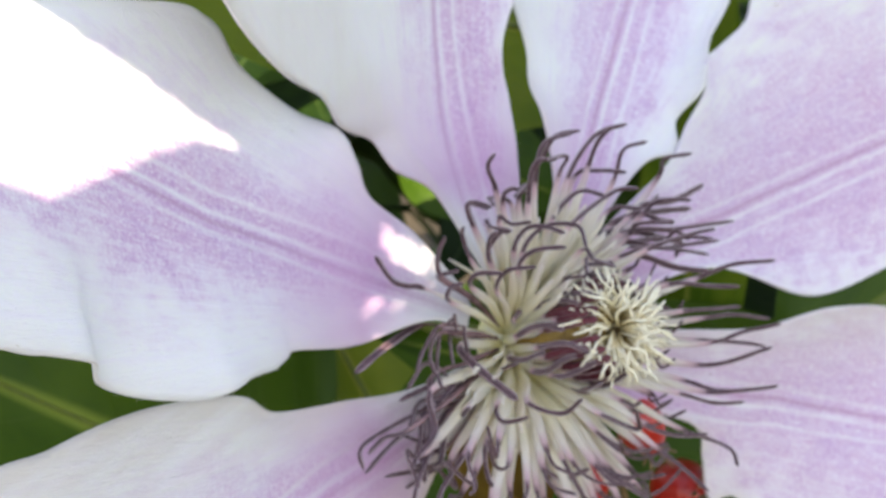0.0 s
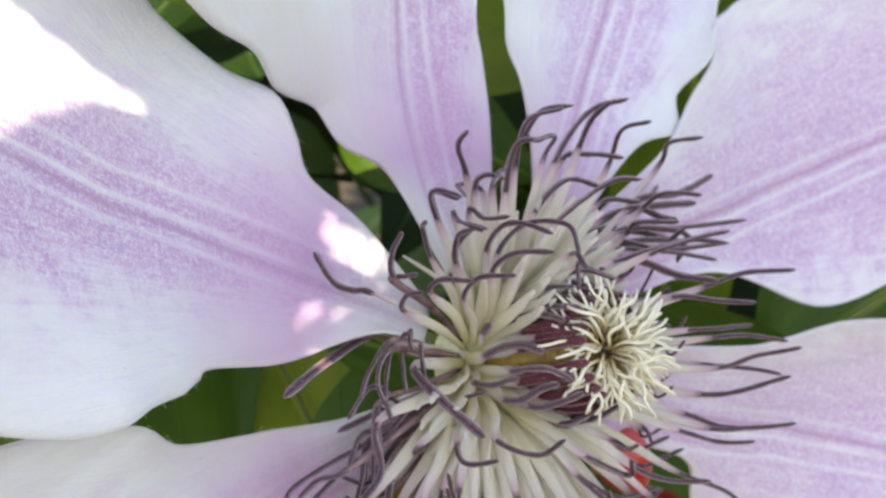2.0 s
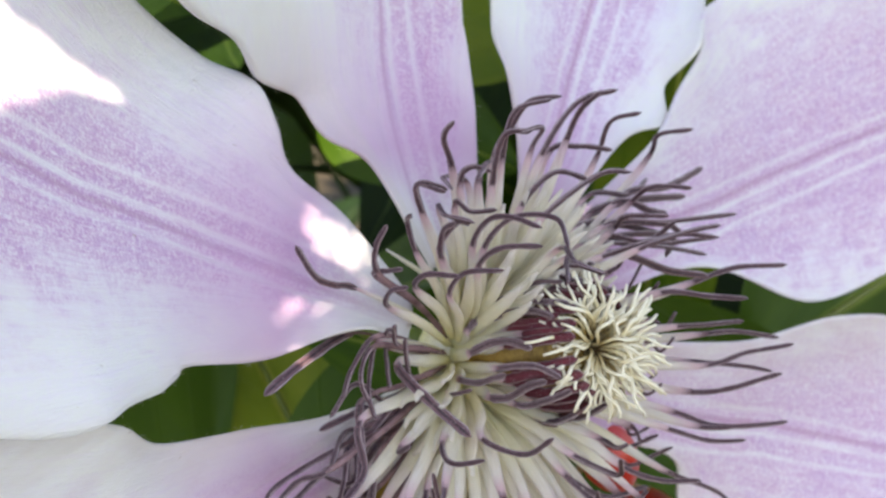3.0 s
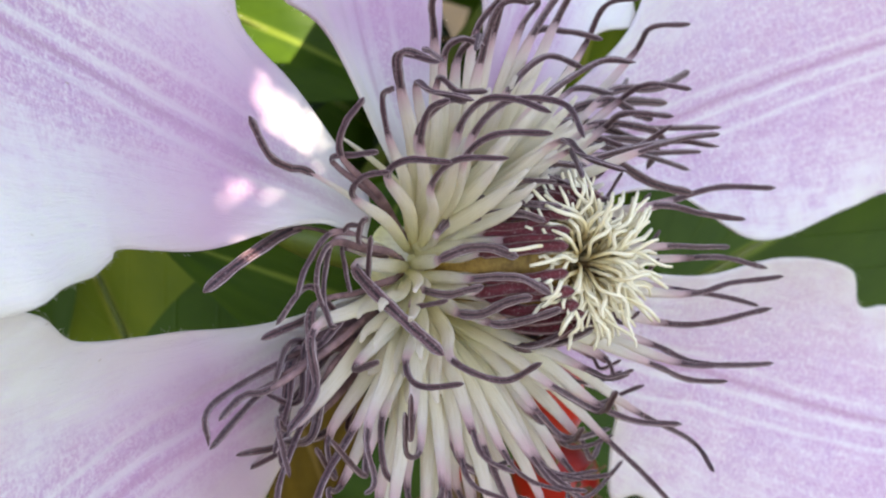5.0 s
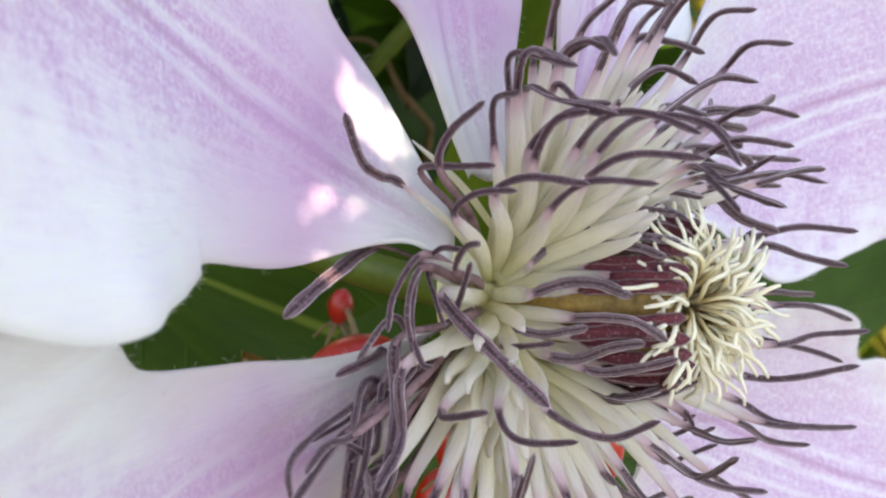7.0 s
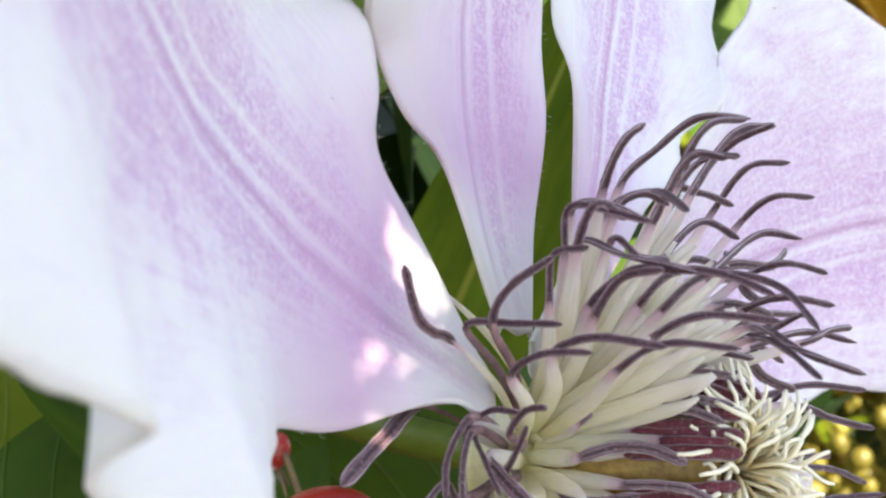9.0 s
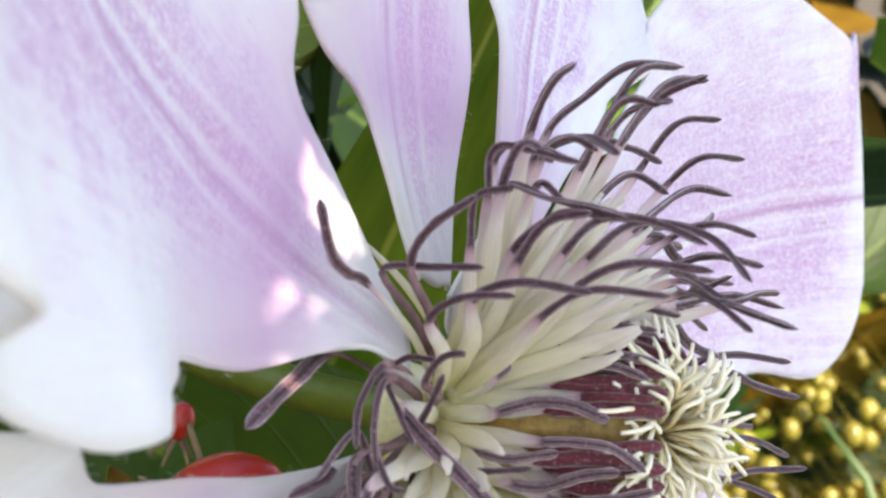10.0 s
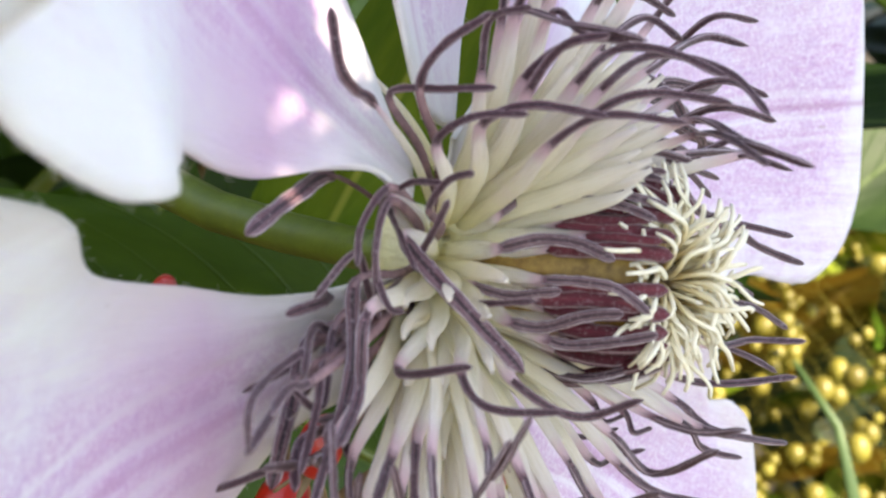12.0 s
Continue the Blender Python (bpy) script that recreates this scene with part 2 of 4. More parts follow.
FRESH = leaf_material("fresh_green_leaf", (0.065, 0.125, 0.008), (0.15, 0.21, 0.016), (0.28, 0.31, 0.05), 0.15)
BRIGHT = leaf_material("light_green_leaf", (0.11, 0.165, 0.012), (0.21, 0.255, 0.02), (0.32, 0.35, 0.06), 0.1)
LIME = leaf_material("yellow_green_leaf", (0.10, 0.17, 0.008), (0.21, 0.25, 0.015), (0.32, 0.34, 0.05))
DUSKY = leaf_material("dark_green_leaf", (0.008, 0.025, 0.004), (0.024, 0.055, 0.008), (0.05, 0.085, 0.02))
STEM = plain_material("green_stem", (0.050, 0.072, 0.004), (0.10, 0.13, 0.009), 400.0, 0.5)
TWIG = plain_material("brown_stem", (0.10, 0.06, 0.025), (0.22, 0.14, 0.06), 500.0, 0.7)
HIP = plain_material("red_fruit", (0.27, 0.006, 0.004), (0.44, 0.018, 0.008), 160.0, 0.32)
SOIL = plain_material("brown_soil", (0.014, 0.009, 0.003), (0.032, 0.021, 0.007), 30.0, 0.9)
DRY = leaf_material("dry_brown_leaf", (0.11, 0.058, 0.007), (0.27, 0.16, 0.02), (0.28, 0.18, 0.05))
GRASS = plain_material("blue_green_grass", (0.035, 0.075, 0.022), (0.075, 0.13, 0.04), 60.0, 0.5, 0.3)
GLINT_BUD = plain_material("yellow_green_glint_bud", (0.09, 0.070, 0.006), (0.32, 0.28, 0.045), 40.0, 0.4, 0.25)


# ---- building ----
def part(name, mesh, material, parent=None, label=""):
    """One mesh object, from a bmesh or from (points, faces, uvs), under its thing."""
    data = bpy.data.meshes.new(name)
    if isinstance(mesh, tuple):
        points, faces, uvs = mesh
        data.from_pydata([tuple(p) for p in points], [], faces)
        order = np.empty(len(data.loops), dtype=np.int32)
        data.loops.foreach_get("vertex_index", order)
        for layer_name, coords in (uvs if isinstance(uvs, dict) else {"uv": uvs}).items():
            layer = data.uv_layers.new(name=layer_name)
            layer.data.foreach_set("uv", np.asarray(coords, dtype=np.float32)[order].ravel())
    else:
        mesh.to_mesh(data)
        mesh.free()
    data.polygons.foreach_set("use_smooth", [True] * len(data.polygons))
    data.materials.append(material)
    data.update()
    ob = new(name, data)
    if parent is not None:
        ob.parent = parent
    return tagged(ob, label)


def smooth_path(knots, count):
    """Points evenly along a Catmull-Rom curve through the knots."""
    knots = np.asarray(knots, float)
    ends = np.vstack([2 * knots[0] - knots[1], knots, 2 * knots[-1] - knots[-2]])
    place = np.linspace(0, len(knots) - 1, count)
    cell = np.minimum(place.astype(int), len(knots) - 2)
    f = (place - cell)[:, None]
    a, b, c, d = (ends[cell + n] for n in range(4))
    return 0.5 * (2 * b + (c - a) * f + (2 * a - 5 * b + 4 * c - d) * f**2 + (3 * b - a - 3 * c + d) * f**3)


def even(path, count):
    """The same path with its points at even steps."""
    step = np.r_[0, np.cumsum(np.linalg.norm(np.diff(path, axis=0), axis=1))]
    want = np.linspace(0, step[-1], count)
    return np.stack([np.interp(want, step, path[:, n]) for n in range(path.shape[1])], 1)


def strap(path, widths, depths, facing, sides=8, notch=0.0):
    """A strap or tube along a path: elliptical section, its flat side towards facing; notch pinches the broad faces. Closed at the ends."""
    path = np.asarray(path, float)
    count = len(path)
    ahead = np.gradient(path, axis=0)
    ahead /= np.linalg.norm(ahead, axis=1, keepdims=True) + 1e-12
    out = np.asarray(facing, float) - (ahead @ np.asarray(facing, float))[:, None] * ahead
    out /= np.linalg.norm(out, axis=1, keepdims=True) + 1e-12
    across = np.cross(ahead, out)
    turn = 2 * np.pi * np.arange(sides) / sides
    c, s = np.cos(turn), np.sin(turn)
    pinch = 1 - notch * np.abs(s) ** 4
    rings = (path[:, None] + across[:, None] * (c * np.asarray(widths)[:, None])[..., None] + out[:, None] * (s * pinch * np.asarray(depths)[:, None])[..., None])
    points = np.vstack([rings.reshape(-1, 3), path[:1], path[-1:]])
    faces, uvs = [], [(r / (count - 1), k / sides) for r in range(count) for k in range(sides)] + [(0, 0), (1, 0)]
    for r in range(count - 1):
        for k in range(sides):
            j = (k + 1) % sides
            faces.append((r * sides + k, r * sides + j, (r + 1) * sides + j, (r + 1) * sides + k))
    for k in range(sides):
        j = (k + 1) % sides
        faces.append((j, k, count * sides))
        faces.append(((count - 1) * sides + k, (count - 1) * sides + j, count * sides + 1))
    return points, faces, uvs


def joined(pieces):
    """Several meshes as one."""
    points, faces, uvs, base = [], [], [], 0
    for p, f, t in pieces:
        points.append(np.asarray(p))
        faces += [tuple(i + base for i in face) for face in f]
        uvs += list(t)
        base += len(p)
    return np.vstack(points), faces, uvs


# ---- the flower ----
flower = tagged(new("clematis_flower"), "open pale lilac clematis flower with white petal margins and mauve stamens", "flower")
flower.matrix_world = Matrix(((0.5986, -0.1457, 0.7877, 0.0), (0.7260, 0.5143, -0.4566, 0.0), (-0.3385, 0.8452, 0.4136, 0.8), (0, 0, 0, 1)))


def polar(knot):
    r, turn, h = knot
    return (r * MM * math.cos(radians(turn)), r * MM * math.sin(radians(turn)), h * MM)


EDGES = []


def petal(edge_a, edge_b, tip, spine, seed, cup=1.2, groove=0.4, flush=1.0, shift=0.0, beige_shade=0.0):
    """A broad petal between two wavy edges, each from the claw outwards as (mm from the axis, degrees round it, mm up).
    spine: (mm from the axis, degrees) along the midrib; flush: below 1 the lilac reaches nearer to the margins; shift
    moves it across; the last value: how beige the margins are, partly in place of shade."""
    rows, cols = 120, 61
    EDGES.extend((edge_a, edge_b))
    rand = random.Random(seed)
    reach = np.linspace(7.6, tip[0], rows) * MM

    def sampled(edge):
        # the edge at even distances from the flower's axis
        line = smooth_path([polar(k) for k in edge] + [polar(tip)], 600)
        far = np.maximum.accumulate(np.hypot(line[:, 0], line[:, 1])) + np.arange(600) * 1e-8
        return np.stack([np.interp(reach, far, line[:, n]) for n in range(3)], 1)

    a, b = sampled(edge_a), sampled(edge_b)

    def calm(line):
        # the same edge without its ruffles
        wide = np.vstack([np.repeat(line[:1], 9, 0), line, np.repeat(line[-1:], 9, 0)])
        return np.stack([np.convolve(wide[:, n], np.ones(19) / 19, "valid") for n in range(3)], 1)

    calm_a, calm_b = calm(a), calm(b)
    along, across = np.linspace(0, 1, rows), np.linspace(0, 1, cols)
    # the midrib runs smoothly between the wavy edges
    rise = np.polyval(np.polyfit(along, (a[:, 2] + b[:, 2]) / 2, 3), along)
    run = reach
    bear = np.radians(np.interp(run / MM, [k[0] for k in spine], [k[1] for k in spine]))
    mid_line = np.stack([run * np.cos(bear), run * np.sin(bear), rise], 1)
    ease = np.clip((along - 0.85) / 0.15, 0, 1)[:, None]
    mid_line = mid_line * (1 - ease) + (a + b) / 2 * ease
    start = rand.random() * 50
    points, edge, axis, fan, beige_layer = [], [], [], [], []
    for i, u in enumerate(along):
        span = min(1.0, np.linalg.norm(b[i] - a[i]) / 0.02)
        for v in across:
            c = 2 * v - 1
            p = calm_a[i] * (1 - v) * (1 - 2 * v) + mid_line[i] * 4 * v * (1 - v) + calm_b[i] * v * (2 * v - 1)
            p = p + (a[i] - calm_a[i]) * max(-c, 0.0) ** 4 + (b[i] - calm_b[i]) * max(c, 0.0) ** 4
            far = math.hypot(p[0], p[1]) / MM
            mid = np.interp(far, [k[0] for k in spine], [k[1] for k in spine])
            off = (math.degrees(math.atan2(p[1], p[0])) - mid + 180) % 360 - 180
            aside = far * math.sin(radians(off))
            lift = -cup * (1 - c * c) * math.sin(math.pi * min(1, u * 1.1)) * span
            keel = span * (1 - u * 0.6)
            lift -= groove * math.exp(-((aside / 1.3) ** 2)) * keel
            for k in (-2.0, 2.0):
                lift -= 0.4 * groove * math.exp(-(((aside - k) / 0.5) ** 2)) * keel
            lift += 0.5 * noise.noise((u * 4 + start, c * 2.2, seed)) * span * (0.15 + 0.85 * c * c)
            lift += 0.12 * noise.noise((u * 13 + start, c * 7, seed)) * span
            points.append((p[0], p[1], p[2] + lift * MM))
            edge.append((u, 0.5 + (v - 0.5) * flush - shift))
            axis.append((far / 100, aside / 20 + 0.5))
            fan.append((far / 100 + seed, off / 60))
            beige_layer.append((beige_shade * abs(c) ** 1.5, 0.0))
    faces = [(i * cols + j, i * cols + j + 1, (i + 1) * cols + j + 1, (i + 1) * cols + j) for i in range(rows - 1) for j in range(cols - 1)]
    ob = part("petal", (points, faces, {"edge": edge, "axis": axis, "fan": fan, "beige_layer": beige_layer}), PETAL, flower)
    thick = ob.modifiers.new("thickness", "SOLIDIFY")
    thick.thickness, thick.offset = 0.35 * MM, 0.0
    return ob


petal([(7.6, 132, -1.5), (15.7, 125, -4.4), (22.1, 130, -5.4), (25.9, 128, -5.0), (29.6, 126, -5.7), (33.5, 128, -8.6), (41.4, 132, -9.1), (47.9, 133, -7.8), (55.7, 140, -7.2)],
      [(8.0, 169, 0.1), (12.8, 165, -1.2), (19.8, 175.5, -5.6), (28.3, 176.8, -6.0), (30.6, 178.4, -5.2), (33.0, 180.2, -4.7), (36.0, 180.8, -3.6), (39.0, 181.4, -2.6), (42.0, 182.5, -1.7), (44.5, 183.0, -2.1), (47.0, 182.9, -2.3), (50.0, 182.4, -2.6), (53.5, 181.6, -2.8), (56.8, 180.6, -2.5), (59.0, 179.8, -1.4), (60.4, 179.0, 0.4), (61.6, 178.7, 1.4), (63.2, 178.4, 1.4), (66.0, 178.0, 1.0), (70.0, 177.6, 1.0), (80.0, 175.4, 1.2)], (90, 160, -4), [(10, 149), (24, 152.5), (40, 157), (60, 159), (90, 160)], 1)
petal([(7.8, 104, -0.9), (17.7, 107, -3.5), (21.9, 116, -4.9), (25.8, 116, -6.4), (29.8, 126, -5.3), (34.6, 130, -3.4), (41.3, 137, -1.2), (51.5, 140, 1.5), (60.3, 138, 4.3)],
      [(8.0, 72, 0.0), (15.4, 68, -0.6), (22.0, 74, 0.1), (28.2, 76, -0.5), (33.6, 80, 0.2), (40.3, 78, 1.7), (49.5, 76, 3.2), (60.2, 78, 4.9), (70, 88, 6.6)], (84, 110, 6), [(10, 93), (30, 92.0), (50, 93.5), (90, 95.5)], 2, shift=0.14)
petal([(8.0, 66, 0.0), (16.0, 55, 1.2), (21.9, 60, 1.2), (27.5, 67, 1.2), (31.4, 69, -0.2), (36.4, 70, -0.8), (44.6, 74, -2.2), (55.3, 75, -3.2), (67.1, 75, -4.1)],
      [(8.0, 30, 0.0), (20.4, 37, 2.7), (31.2, 38, 4.9), (37.1, 34, 6.0), (41.0, 37, 5.5), (45.0, 39, 8.8), (54.5, 40, 7.3), (65.8, 40, 6.8), (74.1, 45, 5.3)], (84, 58, 3), [(10, 47), (30, 48), (90, 50)], 3)
petal([(8.0, 34, 0.0), (21.7, 35, 3.2), (33.5, 34, 6.1), (40.6, 36, 7.2), (45.6, 38, 8.9), (49.6, 40, 8.3), (53.9, 39, 8.4), (60.3, 38, 9.3), (68.5, 39, 12.5)],
      [(8.0, 4, 0.0), (34.2, 11, 6.2), (54.9, 2, 9.2), (72.1, 4, 13.2), (79.8, 5, 15.9), (83.7, 5, 22.3), (87.5, 11, 26.2)], (91, 26, 25), [(10, 24), (25, 20), (42, 16.6), (60, 15.8), (100, 16.0)], 4, flush=0.64)
# wide lilac and beige margins here also carry the shade on this petal
petal([(8.0, -2, 0.0), (24.9, -1, 4.2), (40.8, -2, 7.9), (55.2, 0, 11.3), (68.8, -1, 14.3), (75.0, -4, 13.6), (78.9, -4, 16.1), (82.8, -7, 18.1)],
      [(8.0, -52, 0.0), (22.1, -24, 1.3), (34.7, -20, 1.9), (40.2, -24, -0.1), (44.2, -29, -1.2), (48.2, -27, 0.1), (56.5, -32, 3.0), (67.8, -36, 6.8), (78, -34, 11.1)], (88, -20, 20), [(10, -18), (50, -13), (100, -14)], 5, flush=0.56, beige_shade=0.5)
petal([(7.9, -168, -0.2), (13.0, -164, -5.5), (19.9, -169, -8.3), (29.0, -172, -9.3), (33.4, -176, -8.7), (37.4, -177, -9.3), (44.6, -177, -11.9), (54.2, -175, -13.8), (64.5, -172, -15.3)],
      [(8.0, -118, 0.0), (11.9, -127, -4.7), (15.9, -121, -7.7), (20.1, -122, -8.6), (26.5, -130, -8.4), (35.8, -135, -6.8), (47.1, -138, -4.6), (59.7, -141, -1.9), (70, -145, 0.9)], (82, -158, -9), [(10, -146), (25, -152), (90, -158)], 6, beige_shade=0.6)


def stamen(base, *knots, wide=1.0, slim=False, young=False, facing=None, bare=False, narrow=1.0, dusty=False):
    """A flat cream filament that passes into a long curled anther; places in mm from the flower's centre.
    wide: how broad the anther is; slim: a thin, shrunken filament; bare: the anther has dropped; dusty: a paler anther."""
    base, knots = np.asarray(base, float) * MM, np.asarray(knots, float) * MM
    knee = knots[0]
    low = base * 0.45 + knee * 0.55 + np.array([0, 0, 0.6 * MM])
    path = smooth_path([base, low, *knots], 160)
    split = int(159 * 2 / (len(knots) + 1)) + 1
    rand = random.Random(round(float(knots[-1] @ (7, 13, 29)) * 1e6))
    # a little unevenness along the way
    wave = np.linspace(0, 1, 160)[:, None] * 9 + rand.random() * 30
    path += np.sin(wave * (1.0, 1.3, 0.8) + (0.0, 2.0, 4.0)) * np.linspace(0, 0.08, 160)[:, None] * MM
    lower, upper = even(path[:split + 6], 14), even(path[split - 3:], 26)
    girth = rand.uniform(0.88, 1.12)
    if facing is None:
        facing = np.array((-0.75, 0.0, 0.45)) - 0.5 * np.array((knee[0], knee[1], 0.0)) / math.hypot(knee[0], knee[1])
        if knee[0] < -0.6 * math.hypot(knee[0], knee[1]):
            facing = np.array((-1.0, 0.0, 0.3))
    s = np.linspace(0, 1, 14)
    body = (0.21 + 0.05 * np.sin(np.pi * s)) if slim else (0.36 + 0.17 * np.sin(np.pi * s**0.9) - 0.12 * s**4) * (1.1 if young else 1.0)
    body = body * narrow
    if bare:
        body = body * (1 - 0.5 * s**14)
    points, faces, uvs = strap(lower, body * girth * MM, (0.20 if slim else 0.17) * (1 - 0.1 * s) * MM, facing, 10)
    if bare:
        uvs = [(0.8 * u, v) for u, v in uvs]
    thread = part("stamen", (points, faces, uvs), SHRUNK if slim else FILAMENT, flower)
    if bare:
        return thread
    s = np.linspace(0, 1, 26)
    blunt = np.clip(np.minimum(s * 4 + 0.6, 1), 0, 1) * np.clip((1 - s) * 14.0 + 0.02, 0, 1) ** 0.5
    knots_along = 1 + 0.10 * np.sin(s * 21 + rand.random() * 6) * np.sin(s * 9 + rand.random() * 6)
    swell = np.maximum(blunt * (1.0 - 0.12 * s) * knots_along, 0.04)
    part("anther", strap(upper, (0.46 if young else 0.245) * girth * wide * swell * MM, (0.30 if young else 0.26 if wide < 1.2 else 0.20) * girth * swell * MM, facing, 14, 0.4), YOUNG if young else DUSTY if dusty else ANTHER, thread)
    return thread


stamen((-3.1, 1.9, 0.6), (-12.9, 6.6, -1.3), (-14.6, 6.9, -1.9), (-16.4, 7.8, -2.4), (-18.2, 10.2, -2.7), wide=1.15, narrow=0.42)
stamen((-3.5, 0.9, -0.5), (-11.0, 3.0, -3.6), (-16.3, 1.3, -4.0), (-21.2, -1.3, -4.9), wide=2, slim=True, narrow=0.55)
stamen((-3.1, 1.9, 0.6), (-12.3, 7.5, 0.9), (-14.1, 9.6, 2.3), (-16.1, 10.9, 4.8), slim=True)
stamen((-2.9, 2.1, 0.6), (-10.1, 7.5, -1.2), (-12.9, 7.6, 2.4), (-15.1, 7.3, 5.3), slim=True)
stamen((-3.4, 1.2, 0.9), (-13.2, 4.7, 2.1), (-15.4, 5.7, 4.0), (-17.4, 5.8, 7.3))
stamen((-3.2, 1.6, 1.3), (-12.1, 6.0, 4.2), (-14.2, 6.7, 6.9), (-15.6, 6.3, 10.8))
stamen((-3.3, 1.3, 1.8), (-12.8, 5.1, 7.8), (-14.4, 6.4, 10.5), (-15.1, 6.3, 14.7))
stamen((-2.8, 2.3, 0.8), (-10.7, 8.8, 3.7), (-12.2, 11.4, 4.1), (-15.0, 11.5, 6.6))
stamen((-2.3, 2.7, 1.2), (-9.9, 11.6, 4.3), (-11.6, 14.1, 5.1), (-14.8, 12.9, 10.0))
stamen((-2.0, 3.0, 1.5), (-8.5, 12.4, 4.9), (-12.8, 11.2, 8.3), (-15.1, 10.1, 12.4))
stamen((-2.9, 2.1, 1.3), (-11.1, 8.1, 6.3), (-12.9, 9.9, 7.9), (-14.9, 10.4, 10.6))
stamen((-2.8, 2.3, 2.2), (-10.2, 8.5, 9.9), (-9.3, 10.6, 12.4), (-8.9, 10.0, 16.0), (-11.8, 7.3, 18.4))
stamen((-3.0, 1.9, 2.0), (-10.7, 6.9, 9.5), (-11.8, 8.2, 12.4), (-12.4, 7.7, 16.5))
stamen((-1.0, 3.4, 2.0), (-3.2, 10.7, 11.4), (2.1, 14.0, 14.1), (3.0, 13.7, 16.8))
stamen((2.5, 2.6, 2.0), (15.7, 15.9, 11.6), (13.4, 17.7, 14.3), (14.9, 17.8, 17.0))
stamen((2.4, 2.7, 2.2), (10.1, 11.7, 12.2), (9.4, 12.9, 15.1), (11.4, 12.3, 18.0))
stamen((1.9, 3.1, 2.2), (5.9, 9.4, 12.6), (3.5, 10.3, 15.6), (5.2, 9.8, 18.6))
stamen((0.8, 3.5, 2.4), (1.7, 7.1, 13.5), (9.5, 8.4, 16.6), (11.5, 8.0, 19.8))
stamen((1.3, 3.3, 2.3), (3.0, 7.4, 16.8), (8.1, 8.5, 18.0), (13.0, 8.9, 19.4))
stamen((-1.9, 3.1, 2.2), (-4.5, 7.2, 14.2), (-9.0, 6.5, 16.4), (-12.7, 4.8, 18.6))
stamen((-2.1, 2.9, 2.5), (-5.8, 7.9, 14.2), (-9.2, 6.3, 17.4), (-10.6, 5.2, 20.9))
stamen((2.3, 2.8, 2.0), (7.7, 9.1, 10.5), (10.4, 8.4, 13.3), (10.7, 9.7, 16.6))
stamen((3.5, 0.9, 2.4), (18.3, 4.5, 13.2), (21.5, 5.4, 16.3), (24.3, 5.3, 20.2))
stamen((3.2, 1.6, 2.5), (7.7, 3.7, 15.8), (11.0, 3.0, 18.2), (13.7, 2.5, 20.8))
stamen((3.6, 0.3, 2.2), (9.2, 0.7, 16.3), (14.2, 0.5, 17.2), (18.8, 0.6, 17.9))
stamen((3.6, -0.1, 2.4), (13.7, -0.2, 15.8), (16.9, -0.4, 18.3), (20.7, -1.2, 20.3))
stamen((3.5, -0.7, 2.6), (14.7, -3.0, 15.6), (18.3, -2.2, 18.1), (20.8, -2.0, 21.5))
stamen((3.6, -0.6, 2.4), (14.2, -2.4, 14.1), (16.6, -3.2, 17.2), (19.5, -4.2, 19.7))
stamen((3.4, -1.2, 2.5), (14.7, -5.1, 13.4), (16.7, -5.2, 17.2), (18.6, -4.4, 21.1))
stamen((3.0, -2.0, 2.5), (12.4, -8.1, 15.2), (15.5, -8.6, 18.2), (19.1, -8.6, 20.8))
stamen((3.1, -1.8, 2.2), (11.1, -6.6, 13.6), (13.7, -8.0, 15.8), (15.9, -8.8, 18.6))
stamen((2.7, -2.4, 2.2), (8.8, -8.0, 14.5), (13.1, -9.4, 15.5), (16.1, -9.8, 17.9))
stamen((-0.3, -3.6, 2.2), (-0.8, -7.8, 13.0), (-3.1, -8.4, 15.7), (-6.0, -8.2, 18.4))
stamen((-0.8, -3.5, 2.0), (-2.0, -9.0, 11.1), (0.7, -10.9, 13.3), (-4.8, -9.3, 17.1))
stamen((1.8, -3.1, 1.9), (6.1, -10.6, 10.9), (8.2, -12.3, 13.4), (10.5, -12.6, 16.0))
stamen((0.1, -3.6, 1.7), (0.3, -10.6, 8.6), (1.5, -13.0, 10.5), (-4.4, -11.8, 14.2))
stamen((-2.8, -2.3, 1.6), (-8.0, -6.7, 6.4), (-7.2, -8.2, 9.7), (-8.2, -7.1, 13.1))
stamen((-3.0, -1.9, 1.1), (-10.4, -6.6, 4.0), (-11.9, -8.1, 5.6), (-12.9, -8.1, 9.5))
stamen((-3.1, -1.8, 0.7), (-11.9, -6.6, 1.0), (-14.5, -6.8, 3.0), (-17.0, -6.3, 5.5))
stamen((-3.6, 0.0, 0.9), (-10.4, 0.1, 0.4), (-11.4, -3.3, 4.0), (-11.0, -6.2, 7.2), wide=1.9)
stamen((-3.4, -1.2, 0.9), (-8.2, -2.8, 3.6), (-9.5, -2.9, 5.1), (-10.4, -2.5, 7.4), wide=0.8)
stamen((-3.6, 0.5, 0.0), (-12.7, 1.7, 0.0), (-14.9, -1.0, -0.0), (-13.1, -4.3, 0.0), wide=0.75, slim=True)
stamen((-3.5, 0.7, 0.3), (-9.9, 1.8, -0.8), (-11.6, 2.9, 0.8), (-13.5, 2.7, 2.8), wide=0.75, slim=True)
stamen((-3.3, -1.4, -0.4), (-12.9, -5.7, -3.0), (-23.7, -8.4, -3.0), (-24.4, -11.1, -3.0), wide=1, slim=True)
stamen((-3.3, -1.5, -0.4), (-16.2, -7.5, -3.0), (-20.8, -9.5, -3.0), (-24.1, -11.2, -3.0), wide=1.1, slim=True)
stamen((-3.5, -0.9, 0.0), (-15.8, -4.2, -0.0), (-15.7, -8.1, -0.0), (-19.8, -10.7, 0.0), wide=1.3)
